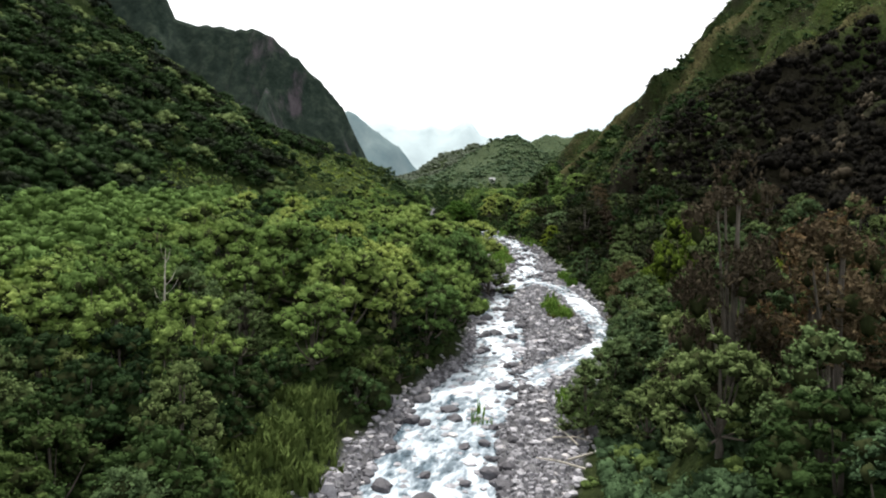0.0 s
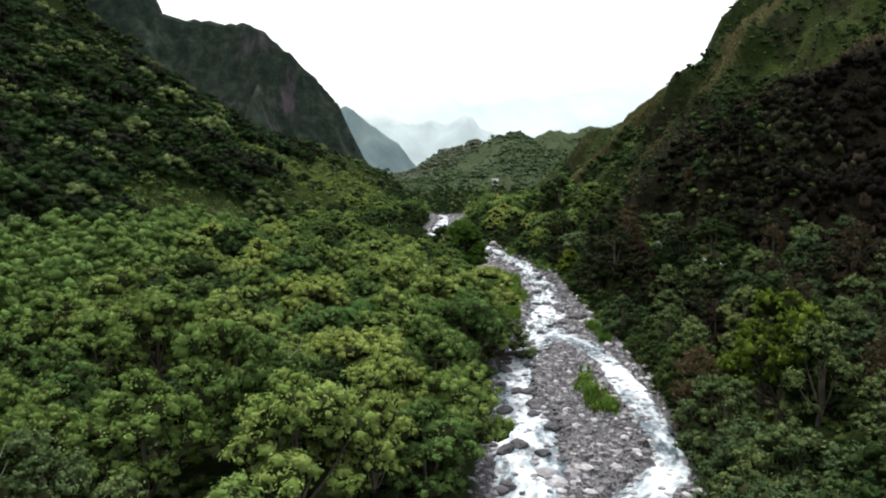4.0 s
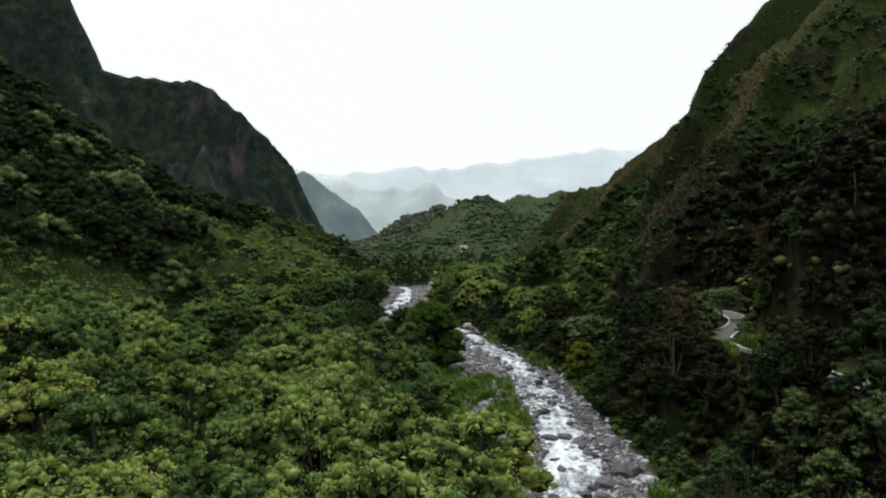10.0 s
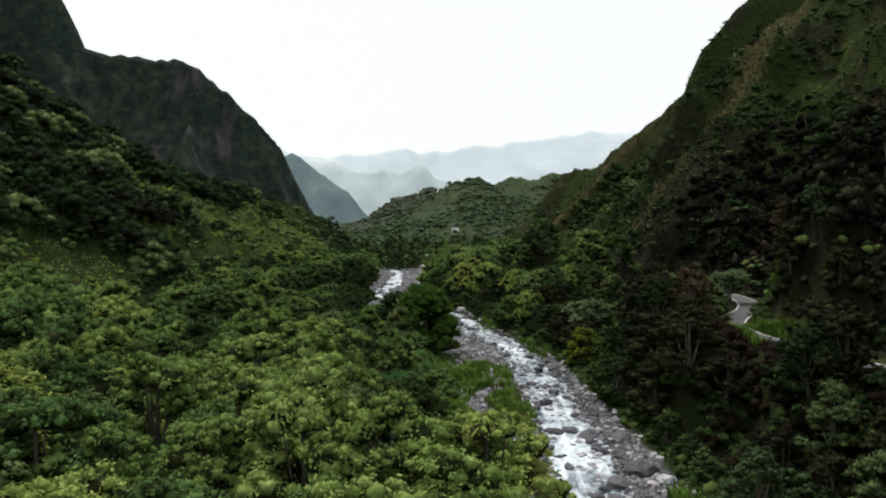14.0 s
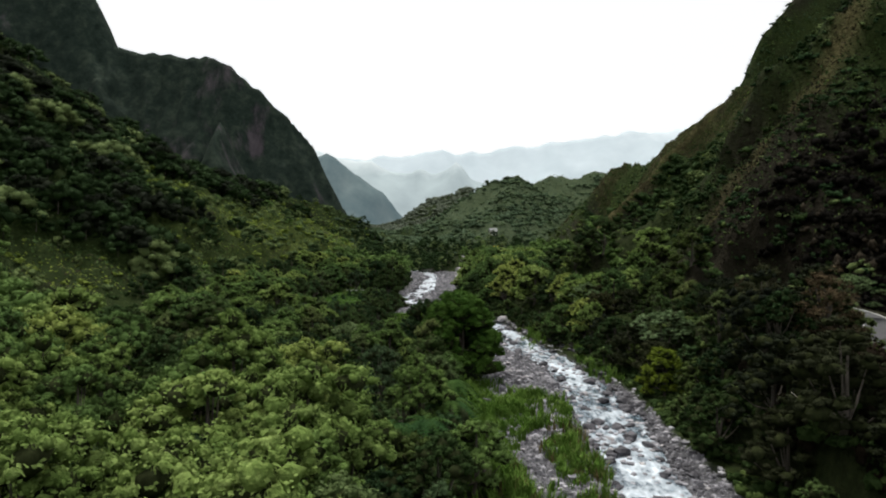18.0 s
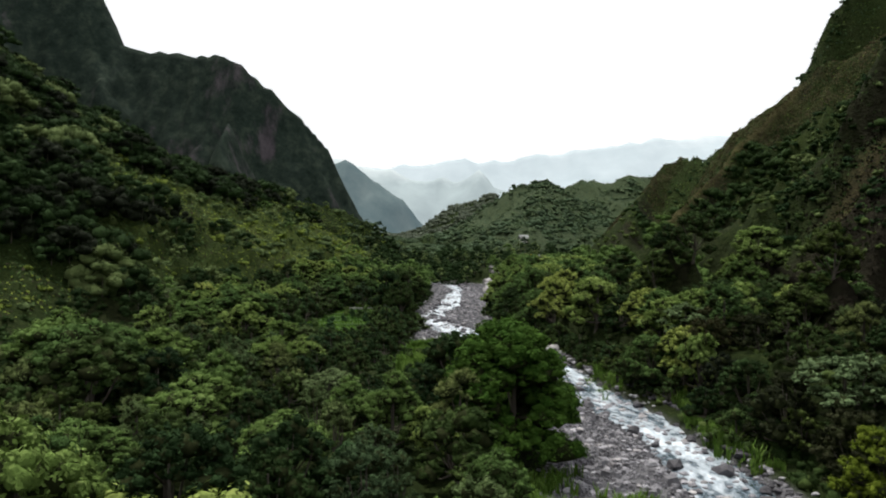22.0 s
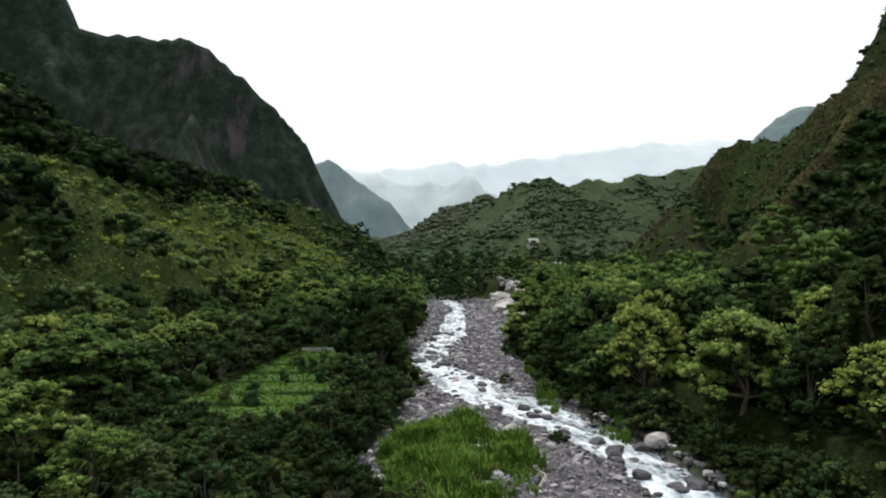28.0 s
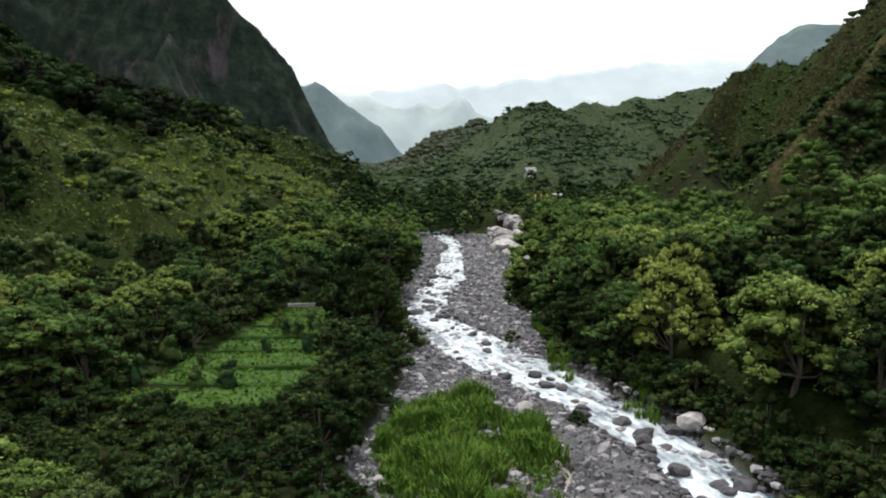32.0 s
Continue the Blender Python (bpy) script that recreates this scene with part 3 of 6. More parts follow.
# ---- mountains ----
def massif(name, pts, slope, xs, ys, material, label, rough=0.3, size=40, seed=70, rib=0.0, rib_size=14.0, rock=None, front=None):
    X, Y = np.meshgrid(xs, ys)
    Z = ridge(X, Y, pts, slope, rough, size, seed)
    if front:
        for p, s in front:
            Z = np.maximum(Z, ridge(X, Y, p, s, rough, size, seed + 5))
    if rib:
        below = np.clip(np.abs(Y - np.mean([p[1] for p in pts[2:]])) / 30, 0.12, 1) if rock else 1.0
        Z = Z + below * rib * fbm(X + 0.25 * Y, Y * 0.3, rib_size, 4, seed + 9) - 0.9 * below * rib * np.abs(fbm(X - 0.3 * Y, Y * 0.22, rib_size * 0.8, 3, seed + 11)) + 0.35 * below * rib * fbm(X + 0.15 * Y, Y * 0.15, rib_size * 0.35, 2, seed + 13)
    attr = {"rock": rock(X, Y, Z) if rock else np.zeros_like(X)}
    me = mesh_np(name, np.stack([X, Y, Z], -1).reshape(-1, 3), grid_faces(len(xs), len(ys)), [material], True, attr)
    return tagged(new(name, me), label, "mountain", kind="structure")


CLIFF_CREST = ((-520, 700, 420), (-330, 668, 310), (-282, 660, 262), (-266, 656, 226), (-251, 655, 191), (-232, 654, 183), (-204, 650, 181), (-195, 650, 178), (-170, 645, 179), (-160, 645, 173), (-134, 650, 153), (-112, 652, 131), (-94, 660, 110), (-82, 667, 80), (-66, 674, 54))


def cliff_rock(X, Y, Z):
    patch = np.exp(-(((X + 132) / 8) ** 2)) * step((Z - 84) / 18) * (1 - step((Z - 138) / 14)) * step((Y - 588) / 12)
    return np.clip(0.2 + 0.42 * patch + 0.4 * fbm(X, Y, 40, 3, 88), 0, 0.6)


massif("mountain", CLIFF_CREST, 2.3, np.arange(-560, -40, 1.7), np.arange(540, 760, 2.0), CLIFF, "steep dark green cliff with bare purplish rock", 0.2, 22, 71, 8.0, 19.0, cliff_rock,
       front=[(((-150, 600, 118), (-147, 573, 100), (-146, 555, 70)), 1.9), (((-168, 640, 150), (-172, 612, 110), (-176, 585, 70)), 1.4), (((-258, 650, 190), (-270, 612, 130), (-280, 570, 80)), 1.3), (((-120, 650, 112), (-132, 632, 84), (-140, 615, 62)), 1.5)])
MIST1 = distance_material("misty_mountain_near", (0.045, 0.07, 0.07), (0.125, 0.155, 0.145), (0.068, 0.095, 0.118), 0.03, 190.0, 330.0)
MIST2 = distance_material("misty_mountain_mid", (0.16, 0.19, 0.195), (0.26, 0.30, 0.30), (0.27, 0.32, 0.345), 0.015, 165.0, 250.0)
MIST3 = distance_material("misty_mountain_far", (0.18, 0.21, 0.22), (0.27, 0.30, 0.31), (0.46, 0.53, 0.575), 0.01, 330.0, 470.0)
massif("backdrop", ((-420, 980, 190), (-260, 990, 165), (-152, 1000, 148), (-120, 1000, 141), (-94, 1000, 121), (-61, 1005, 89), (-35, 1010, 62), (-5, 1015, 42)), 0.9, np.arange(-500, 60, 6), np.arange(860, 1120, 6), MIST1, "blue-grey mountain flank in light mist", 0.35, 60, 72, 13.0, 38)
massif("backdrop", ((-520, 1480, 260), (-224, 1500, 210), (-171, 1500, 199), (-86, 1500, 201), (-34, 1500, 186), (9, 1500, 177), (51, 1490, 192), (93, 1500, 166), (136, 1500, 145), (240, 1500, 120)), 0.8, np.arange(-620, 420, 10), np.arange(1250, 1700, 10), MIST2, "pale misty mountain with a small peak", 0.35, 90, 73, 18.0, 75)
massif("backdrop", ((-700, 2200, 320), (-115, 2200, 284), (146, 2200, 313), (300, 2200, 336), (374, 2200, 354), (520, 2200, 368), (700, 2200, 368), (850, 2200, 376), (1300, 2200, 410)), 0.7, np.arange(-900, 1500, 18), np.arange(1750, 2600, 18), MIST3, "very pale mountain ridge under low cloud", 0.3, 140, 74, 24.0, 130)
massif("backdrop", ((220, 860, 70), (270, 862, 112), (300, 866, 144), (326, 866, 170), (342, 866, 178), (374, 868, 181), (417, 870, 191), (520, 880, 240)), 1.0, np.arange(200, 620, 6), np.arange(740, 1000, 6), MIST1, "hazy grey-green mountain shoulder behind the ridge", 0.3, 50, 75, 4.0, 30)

# ---- trees ----
def leaf_cards(at, out, size, rng, droop=0.25, stick=0.65, broad=0.32):
    """Folded pointed leaves, two triangles each, at points with outward directions."""
    n = len(at)
    out = out / (np.linalg.norm(out, axis=1, keepdims=True) + 1e-6)
    side = np.cross(out, rng.normal(size=(n, 3)))
    side /= np.linalg.norm(side, axis=1, keepdims=True) + 1e-6
    lift = rng.uniform(0, stick, n)[:, None]
    along = np.cross(out, side) * (1 - lift) + out * lift
    along /= np.linalg.norm(along, axis=1, keepdims=True) + 1e-6
    s = (size * rng.uniform(0.6, 1.4, n))[:, None]
    base, tip = at - along * s * 0.5, at + along * s * 0.5 - out * s * droop
    mid = at + out * s * 0.12
    verts = np.stack([base, mid + side * s * broad - out * s * 0.18, tip, mid - side * s * broad - out * s * 0.18], 1).reshape(-1, 3)
    i = np.arange(n) * 4
    faces = np.concatenate([np.stack([i, i + 1, i + 2], 1), np.stack([i, i + 2, i + 3], 1)], 1).reshape(-1, 3)
    return verts, faces


def puff_leaves(puffs, per, size, rng, up=0.35, low=-0.35, droop=0.25, stick=0.65, broad=0.32):
    """Leaves over the outside of a set of puffs (x, y, z, radius, flatness)."""
    at, out = [], []
    for x, y, z, r, flat in puffs:
        n = max(8, int(per * r * r))
        d = rng.normal(size=(n * 2, 3))
        d /= np.linalg.norm(d, axis=1, keepdims=True)
        d = d[d[:, 2] > low][:n]
        rad = r * rng.uniform(0.6, 1.08, len(d)) * (1 + 0.3 * np.sin(d[:, 0] * 4 + x * 3) * np.cos(d[:, 1] * 4 + y * 3))
        at.append(np.array([x, y, z]) + d * rad[:, None] * np.array([1, 1, flat]))
        out.append(d + np.array([0, 0, up]) + rng.normal(size=(len(d), 3)) * 0.3)
    return leaf_cards(np.concatenate(at), np.concatenate(out), size, rng, droop, stick, broad)


def icosphere(cuts):
    """A unit ball of triangles: corners and faces."""
    bm = bmesh.new()
    bmesh.ops.create_icosphere(bm, subdivisions=cuts, radius=1.0)
    v, f = np.array([tuple(p.co) for p in bm.verts]), np.array([[p.index for p in q.verts] for q in bm.faces])
    bm.free()
    return v, f


BALL = icosphere(1)


def lumps(puffs, rng, ball=BALL, fill=0.86, jag=0.22):
    """The dense leafy mass inside a set of puffs, uneven all round."""
    q, (sv, sf) = np.array(puffs), ball
    m = len(q)
    turn = rng.uniform(0, 6.283, m)
    c, k = np.cos(turn)[:, None], np.sin(turn)[:, None]
    p = np.repeat(sv[None], m, 0) * (1 + rng.uniform(-jag, jag, (m, len(sv), 1)))
    p = np.stack([p[..., 0] * c - p[..., 1] * k, p[..., 0] * k + p[..., 1] * c, p[..., 2]], -1)
    p = p * (q[:, 3] * fill)[:, None, None] * np.stack([np.ones(m), np.ones(m), q[:, 4]], 1)[:, None, :] + q[:, None, :3]
    return p.reshape(-1, 3), (sf[None] + (np.arange(m) * len(sv))[:, None, None]).reshape(-1, 3)


# inner crown mass, coloured dark so gaps between clumps look shaded
CROWN_SHADE = bark_material("crown_core_shade", (0.012, 0.015, 0.007), (0.035, 0.042, 0.017), 0.0)


def foliage(name, material, dark_cores, *leaves):
    """One mesh of leaves over inner masses whose dark colour stands in for the shade inside a crown."""
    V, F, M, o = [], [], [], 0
    for k, (v, f) in enumerate((*dark_cores, *leaves)):
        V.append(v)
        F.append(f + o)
        M.append(np.full(len(f), k < len(dark_cores)))
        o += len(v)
    return mesh_np(name, np.concatenate(V), np.concatenate(F), [material, CROWN_SHADE], True, None, np.concatenate(M))


def tube(points, radii, sides=6):
    """A tapered limb through points."""
    verts, faces = [], []
    pts = [Vector(p) for p in points]
    for k, p in enumerate(pts):
        d = (pts[min(k + 1, len(pts) - 1)] - pts[max(k - 1, 0)]).normalized()
        a = d.orthogonal().normalized()
        b = d.cross(a)
        for j in range(sides):
            t = 2 * math.pi * j / sides
            verts.append(p + (a * math.cos(t) + b * math.sin(t)) * radii[k])
        if k:
            o = (k - 1) * sides
            faces += [(o + j, o + (j + 1) % sides, o + sides + (j + 1) % sides, o + sides + j) for j in range(sides)]
    return [tuple(v) for v in verts], faces


def limbs_mesh(name, lines, material):
    verts, faces = [], []
    for pts, radii in lines:
        v, f = tube(pts, radii)
        faces += [tuple(i + len(verts) for i in q) for q in f]
        verts += v
    return mesh_np(name, verts, faces, [material], True)


def make_tree(name, label, group, seed, tall, wide, leaf, puffs=14, subs=7, per=36, size=0.3, puff_r=(1.2, 1.8), flat=0.75, dome=0.6, start=0.3, bark=None, low=-0.3, up=0.35, stick=0.65, broad=0.32, rough=0.05, fill=0.68, ball=BALL):
    """A tree at the world's origin: an empty at its foot with a trunk (and limbs) and a crown of boughs, each a cluster of leafy clumps."""
    rng = np.random.default_rng(seed)
    root = tagged(new(name), label, "tree", group)
    spots = []
    for k in range(puffs):
        a, q = k * 2.39996 + rng.uniform(-0.4, 0.4), math.sqrt((k + 0.4) / puffs) * rng.uniform(0.84, 1.08)
        r = rng.uniform(*puff_r)
        z = tall * (start + (1 - start) * (1 - dome * q * q)) - r * flat + rng.uniform(-rough, rough * 0.8) * tall
        spots.append((wide * q * math.cos(a), wide * q * math.sin(a), z, r, flat))
        if k % 2 == 0 and q > 0.45:
            spots.append((wide * q * 0.84 * math.cos(a + 0.5), wide * q * 0.84 * math.sin(a + 0.5), max(r * 0.7, z - tall * rng.uniform(0.14, 0.3)), r * 0.9, flat))
    clumps = []
    for x, y, z, r, f in spots:
        for j in range(subs):
            a, h = j * 2.39996 + rng.uniform(-0.5, 0.5), 1 - 1.25 * (j + 0.5) / subs + rng.uniform(-0.12, 0.12)
            q = math.sqrt(max(0.05, 1 - h * h))
            clumps.append((x + r * 0.82 * q * math.cos(a), y + r * 0.82 * q * math.sin(a), z + r * f * 0.82 * h, r * rng.uniform(0.34, 0.56), f + 0.05))
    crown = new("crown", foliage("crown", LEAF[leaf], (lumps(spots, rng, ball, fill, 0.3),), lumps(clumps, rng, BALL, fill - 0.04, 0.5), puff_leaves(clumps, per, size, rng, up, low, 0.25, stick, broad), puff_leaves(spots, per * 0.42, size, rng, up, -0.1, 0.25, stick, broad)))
    crown.parent = root
    r0 = 0.022 * tall + 0.05
    lean = rng.uniform(-0.05, 0.05, 2) * tall
    fork = Vector((lean[0], lean[1], tall * max(start, 0.2) * rng.uniform(0.75, 0.95)))
    lines = [([(0, 0, -0.5), tuple(fork * 0.5 + Vector((0.1, 0, 0))), tuple(fork), (fork.x * 1.3, fork.y * 1.3, tall * 0.8)], [r0 * 1.25, r0, r0 * 0.8, r0 * 0.3])]
    for x, y, z, r, _ in spots[:: max(1, len(spots) // 6)]:
        e = Vector((x, y, z))
        m = fork.lerp(e, 0.5) + Vector((0, 0, -0.06 * tall))
        lines.append(([tuple(fork * rng.uniform(0.8, 1.0)), tuple(m), tuple(e)], [r0 * 0.5, r0 * 0.33, r0 * 0.12]))
    trunk = new("trunk", limbs_mesh("trunk", lines, bark or BARK))
    trunk.parent = root
    return root


def place(proto, x, y, scale, turn, sink=0.0, z=None):
    """Set a copy of a made tree on the ground."""
    g = ground_at(x, y) if z is None else z
    ob = copy_thing(proto, Matrix.Identity(4))
    ob.matrix_basis = pose(x, y, g - sink, 0, 0, turn) @ Matrix.Diagonal((*scale, 1))
    return ob


# kind: name, label, group, count, tall, wide, and how the crown is made
TREE_KINDS = {
    "pale": ("candlenut_tree", "broad candlenut tree with pale yellow-green leaves", "candlenut trees on the valley floor", 8, 10.0, 4.4, dict(puffs=16, subs=7, per=100, size=0.26, puff_r=(1.0, 1.75), flat=0.72, dome=0.66, start=0.2, rough=0.12, stick=0.42, broad=0.3)),
    "palefar": ("candlenut_tree", "broad candlenut tree with pale yellow-green leaves", "candlenut trees on the valley floor", 5, 10.0, 4.4, dict(puffs=17, subs=6, per=60, size=0.34, puff_r=(1.1, 1.85), flat=0.78, dome=0.66, start=0.16, rough=0.09, stick=0.45, broad=0.3)),
    "dark": ("broadleaf_tree", "dense rounded tree with dark green leaves", "dark broadleaf trees", 5, 10.0, 4.2, dict(puffs=15, subs=6, per=50, size=0.34, puff_r=(1.0, 1.7), flat=0.8, dome=0.75, start=0.16)),
    "olive": ("feathery_tree", "feathery tree with dull olive-green leaves", "feathery trees along the stream", 6, 10.0, 3.6, dict(puffs=16, subs=5, per=112, size=0.29, puff_r=(0.7, 1.5), flat=0.95, dome=0.8, start=0.14, stick=0.8, broad=0.26, rough=0.09, fill=0.62)),
    "dusk": ("scrubby_tree", "dusky brownish-green feathery tree on the steep bank", "dusky trees below the road", 3, 10.0, 3.6, dict(puffs=16, subs=5, per=92, size=0.29, puff_r=(0.7, 1.5), flat=0.95, dome=0.8, start=0.1, stick=0.95, broad=0.22, rough=0.1, fill=0.66)),
    "mango": ("mango_tree", "large dense rounded tree with glossy green leaves", "large round trees", 2, 10.0, 4.4, dict(puffs=46, subs=8, per=150, size=0.27, puff_r=(1.0, 1.6), flat=0.95, dome=0.84, start=0.02, rough=0.05, fill=0.72)),
    "brown": ("dry_tree", "thin brownish tree with sparse dry foliage", "dry trees on the far bank", 3, 10.0, 2.8, dict(puffs=26, subs=6, per=150, size=0.36, puff_r=(0.45, 1.0), flat=1.2, dome=0.9, start=0.08, up=0.2, stick=1.0, broad=0.15, rough=0.1, fill=0.36)),
    "yellow": ("bushy_tree", "bushy tree with bright yellow-green leaves", "yellow-green trees", 2, 10.0, 4.2, dict(puffs=20, subs=8, per=100, size=0.27, puff_r=(0.9, 1.5), flat=0.8, dome=0.75, start=0.12)),
    "silver": ("spreading_tree", "spreading tree with silvery pale leaf clusters", "silvery trees", 3, 10.0, 5.0, dict(puffs=18, subs=6, per=64, size=0.32, puff_r=(1.0, 1.5), flat=0.6, dome=0.5, start=0.34)),
    "shrub": ("shrub", "rounded green shrub on the valley floor", "shrubs", 5, 5.0, 2.9, dict(puffs=8, subs=5, per=90, size=0.26, puff_r=(0.7, 1.3), flat=0.9, dome=0.8, start=0.08, stick=0.9, broad=0.26, rough=0.08, fill=0.68)),
    "bush": ("bush", "rounded dark green bush on the valley floor", "bushes", 4, 5.0, 2.9, dict(puffs=8, subs=5, per=80, size=0.28, puff_r=(0.7, 1.3), flat=0.9, dome=0.8, start=0.08, stick=0.8, rough=0.08, fill=0.7)),
}
LEAVES_OF = {"palefar": "pale", "shrub": "moss", "bush": "dark"}
KINDS = {}
for n, (kind, (name, label, group, count, tall, wide, crown)) in enumerate(TREE_KINDS.items()):
    KINDS[kind] = [make_tree(name, label, group, 100 * n + k + 7, tall, wide, LEAVES_OF.get(kind, kind), **crown) for k in range(count)]
PROTOS = [p for v in KINDS.values() for p in v]
TAKEN, CANOPY, NUMBER = {}, [], {}


def plant(kind, x, y, tall, wide=None, rng=random, gap=0.0, joined=False):
    """One tree of a kind, so tall and with a crown so wide, unless another stands too near."""
    cell = (int(x // 8), int(y // 8))
    for i in (-1, 0, 1):
        for j in (-1, 0, 1):
            for px, py in TAKEN.get((cell[0] + i, cell[1] + j), ()):
                if (px - x) ** 2 + (py - y) ** 2 < gap * gap:
                    return None
    TAKEN.setdefault(cell, []).append((x, y))
    name, base_tall, base_wide = TREE_KINDS[kind][0], TREE_KINDS[kind][4], TREE_KINDS[kind][5]
    if joined or NUMBER.get(name, 0) >= 285:
        CANOPY.append((kind, x, y, tall, wide or base_wide * tall / base_tall))
        return None
    NUMBER[name] = NUMBER.get(name, 0) + 1
    sz = tall / base_tall
    sx = (wide / (base_wide + 0.6)) if wide else sz * rng.uniform(0.95, 1.15) * (0.9 if kind == "pale" else 1.0)
    return place(rng.choice(KINDS[kind]), x, y, (sx, sx * rng.uniform(0.92, 1.08), sz), rng.uniform(0, 360), 0.15)


# single trees that stand out
for kind, x, y, tall, wide in (("mango", 4.6, 195.6, 9.8, 6.4), ("dark", 0.2, 200, 8.0, 4.2), ("brown", 18.5, 43, 18.0, 4.6), ("brown", 23, 39, 15.5, 5.0), ("brown", 26, 47, 14.0, 5.0), ("olive", 20, 58, 8.5, 5.0),
                               ("yellow", 30.5, 85, 13.5, 5.2), ("silver", 33, 194, 8.6, 5.2), ("yellow", 29.5, 184, 6.4, 3.0), ("pale", 27.5, 214, 7.6, 3.0), ("silver", 55.5, 189, 6.0, 4.0), ("dark", 33, 228, 8.0, 4.4), ("dark", 31, 265, 11.5, 6.6), ("dark", 37, 262, 10.0, 5.0), ("dark", -27, 104, 9.0, 4.6), ("olive", -22, 100, 8.5, 4.2), ("dark", -34, 103, 9.0, 4.8), ("olive", -37, 110, 9.0, 4.4), ("dark", -12.6, 273, 9.5, 3.6), ("dark", -10.2, 270, 8.0, 3.4), ("pale", -34, 248, 7.0, 4.6), ("pale", -28, 229, 6.5, 4.0), ("pale", -22, 226, 5.0, 3.2), ("pale", -37, 237, 6.5, 4.0),
                               ("pale", -30, 193, 8.0, 4.8), ("pale", -35.5, 198, 8.0, 4.8), ("pale", -26, 197.5, 7.0, 4.4), ("pale", -39, 205, 7.5, 4.6), ("pale", -32, 202, 7.0, 4.0), ("pale", -18.8, 186, 5.8, 3.7), ("pale", -10.6, 179.5, 5.4, 3.4), ("pale", -22, 177.5, 5.4, 3.4), ("pale", -7.8, 191, 5.0, 2.8), ("pale", -20, 212, 4.6, 3.0), ("pale", -17.0, 216, 4.2, 2.6), ("pale", -36, 247, 6.5, 4.2), ("shrub", 5.4, 278.2, 1.7, 1.5), ("shrub", 9.8, 270.6, 1.8, 1.9), ("shrub", 7.8, 299, 2.0, 1.8), ("shrub", 8.2, 295.5, 1.6, 1.6), ("bush", 7.6, 251.5, 1.4, 1.0), ("pale", -29, 303, 5.5, 3.2), ("pale", -24.5, 309, 6.0, 3.6), ("pale", -30.5, 281, 5.0, 2.8), ("pale", -43, 268, 6.0, 3.6),
                               ("dusk", 38.0, 165, 6.0, 3.4), ("olive", 42.0, 171, 5.5, 3.2), ("dusk", 39.0, 139, 7.0, 3.4), ("dusk", 38.0, 133, 7.0, 3.4), ("dusk", 33, 166, 9.5, 4.6), ("dusk", 36, 172, 10.5, 4.2), ("dusk", 30.5, 158, 8.0, 4.2), ("brown", 36, 160, 7.0, 3.2), ("dusk", 30.8, 149, 8.0, 4.4), ("dusk", 29.2, 153.5, 7.0, 4.0), ("dusk", 33.2, 154, 6.5, 3.6), ("dusk", 33.0, 145, 5.0, 3.2), ("dark", -11.5, 306, 9.0, 5.5), ("silver", 29, 222, 6.5, 3.4), ("dark", -28, 190, 8.0, 5.0), ("dark", -37, 142, 10.5, 5.0), ("dark", -24, 130, 9.8, 5.2), ("olive", -21, 124, 8.5, 4.4), ("dark", -33, 174, 8.5, 5.0), ("dark", -23, 164, 8.0, 4.6), ("dark", -33, 115, 9.5, 5.0), ("olive", -30, 109, 9.0, 4.5), ("olive", -3, 128, 8.5, 4.5), ("olive", 8, 116, 7.0, 4.2), ("dark", -18, 150, 8.5, 4.4)):
    plant(kind, x, y, tall, wide)


def free(x, y, room=1.0):
    """Whether a tree may stand here: off the stream bed, the road and the garden."""
    if np.interp(y, BANK_Y, BANK_L) - room < x < np.interp(y, BANK_Y, BANK_R) + room:
        return False
    if float(road_near(np.array([x]), np.array([y]))[0][0]) < 4.5:
        return False
    if 33 < x < 44 and 143 < y < 163:
        return False
    if np.interp(y, (246, 252, 262, 281), (-28.6, -28, -25.5, -23)) < x < -13.6 and 245.5 < y < 282.5:
        return False
    return True


def grow(seed, x0, x1, y0, y1, gap, mix, talls, where=None, room=1.0, joined=None):
    """Fill a stretch of the plan with trees of mixed kinds."""
    rng = random.Random(seed)
    y = y0
    while y < y1:
        x = x0 + rng.uniform(0, gap)
        while x < x1:
            px, py = x + rng.uniform(-0.35, 0.35) * gap, y + rng.uniform(-0.35, 0.35) * gap
            if free(px, py, room) and (where is None or where(px, py)):
                kind = rng.choices(list(mix), list(mix.values()))[0]
                lo, hi = talls[kind]
                plant(kind, px, py, rng.uniform(lo, hi), None, rng, gap * 0.6, bool(joined and joined(px, py)))
            x += gap
        y += gap * 0.88


T = {"pale": (6.8, 11.4), "palefar": (7.8, 10.2), "dark": (6.5, 9.0), "olive": (6.0, 9.0), "brown": (7, 11), "yellow": (5, 8), "silver": (6, 8), "shrub": (2.8, 5.0), "bush": (2.8, 5.5)}
LOW = {**T, "olive": (4.0, 6.5), "pale": (4.5, 7.5), "palefar": (4.5, 7.5), "dark": (4.0, 7.0), "silver": (4, 6)}


def pale_edge(y):
    return np.interp(y, (18, 60, 120, 128, 150, 160, 168, 176, 182, 208, 215), (-14, 14, 14, 4, -4, -12, -22, -32, -40, -60, -75))


def left_foot(y):
    return np.interp(y, (0, 150, 230, 300, 350, 420), (-88, -82, -66, -44, -34, -26))


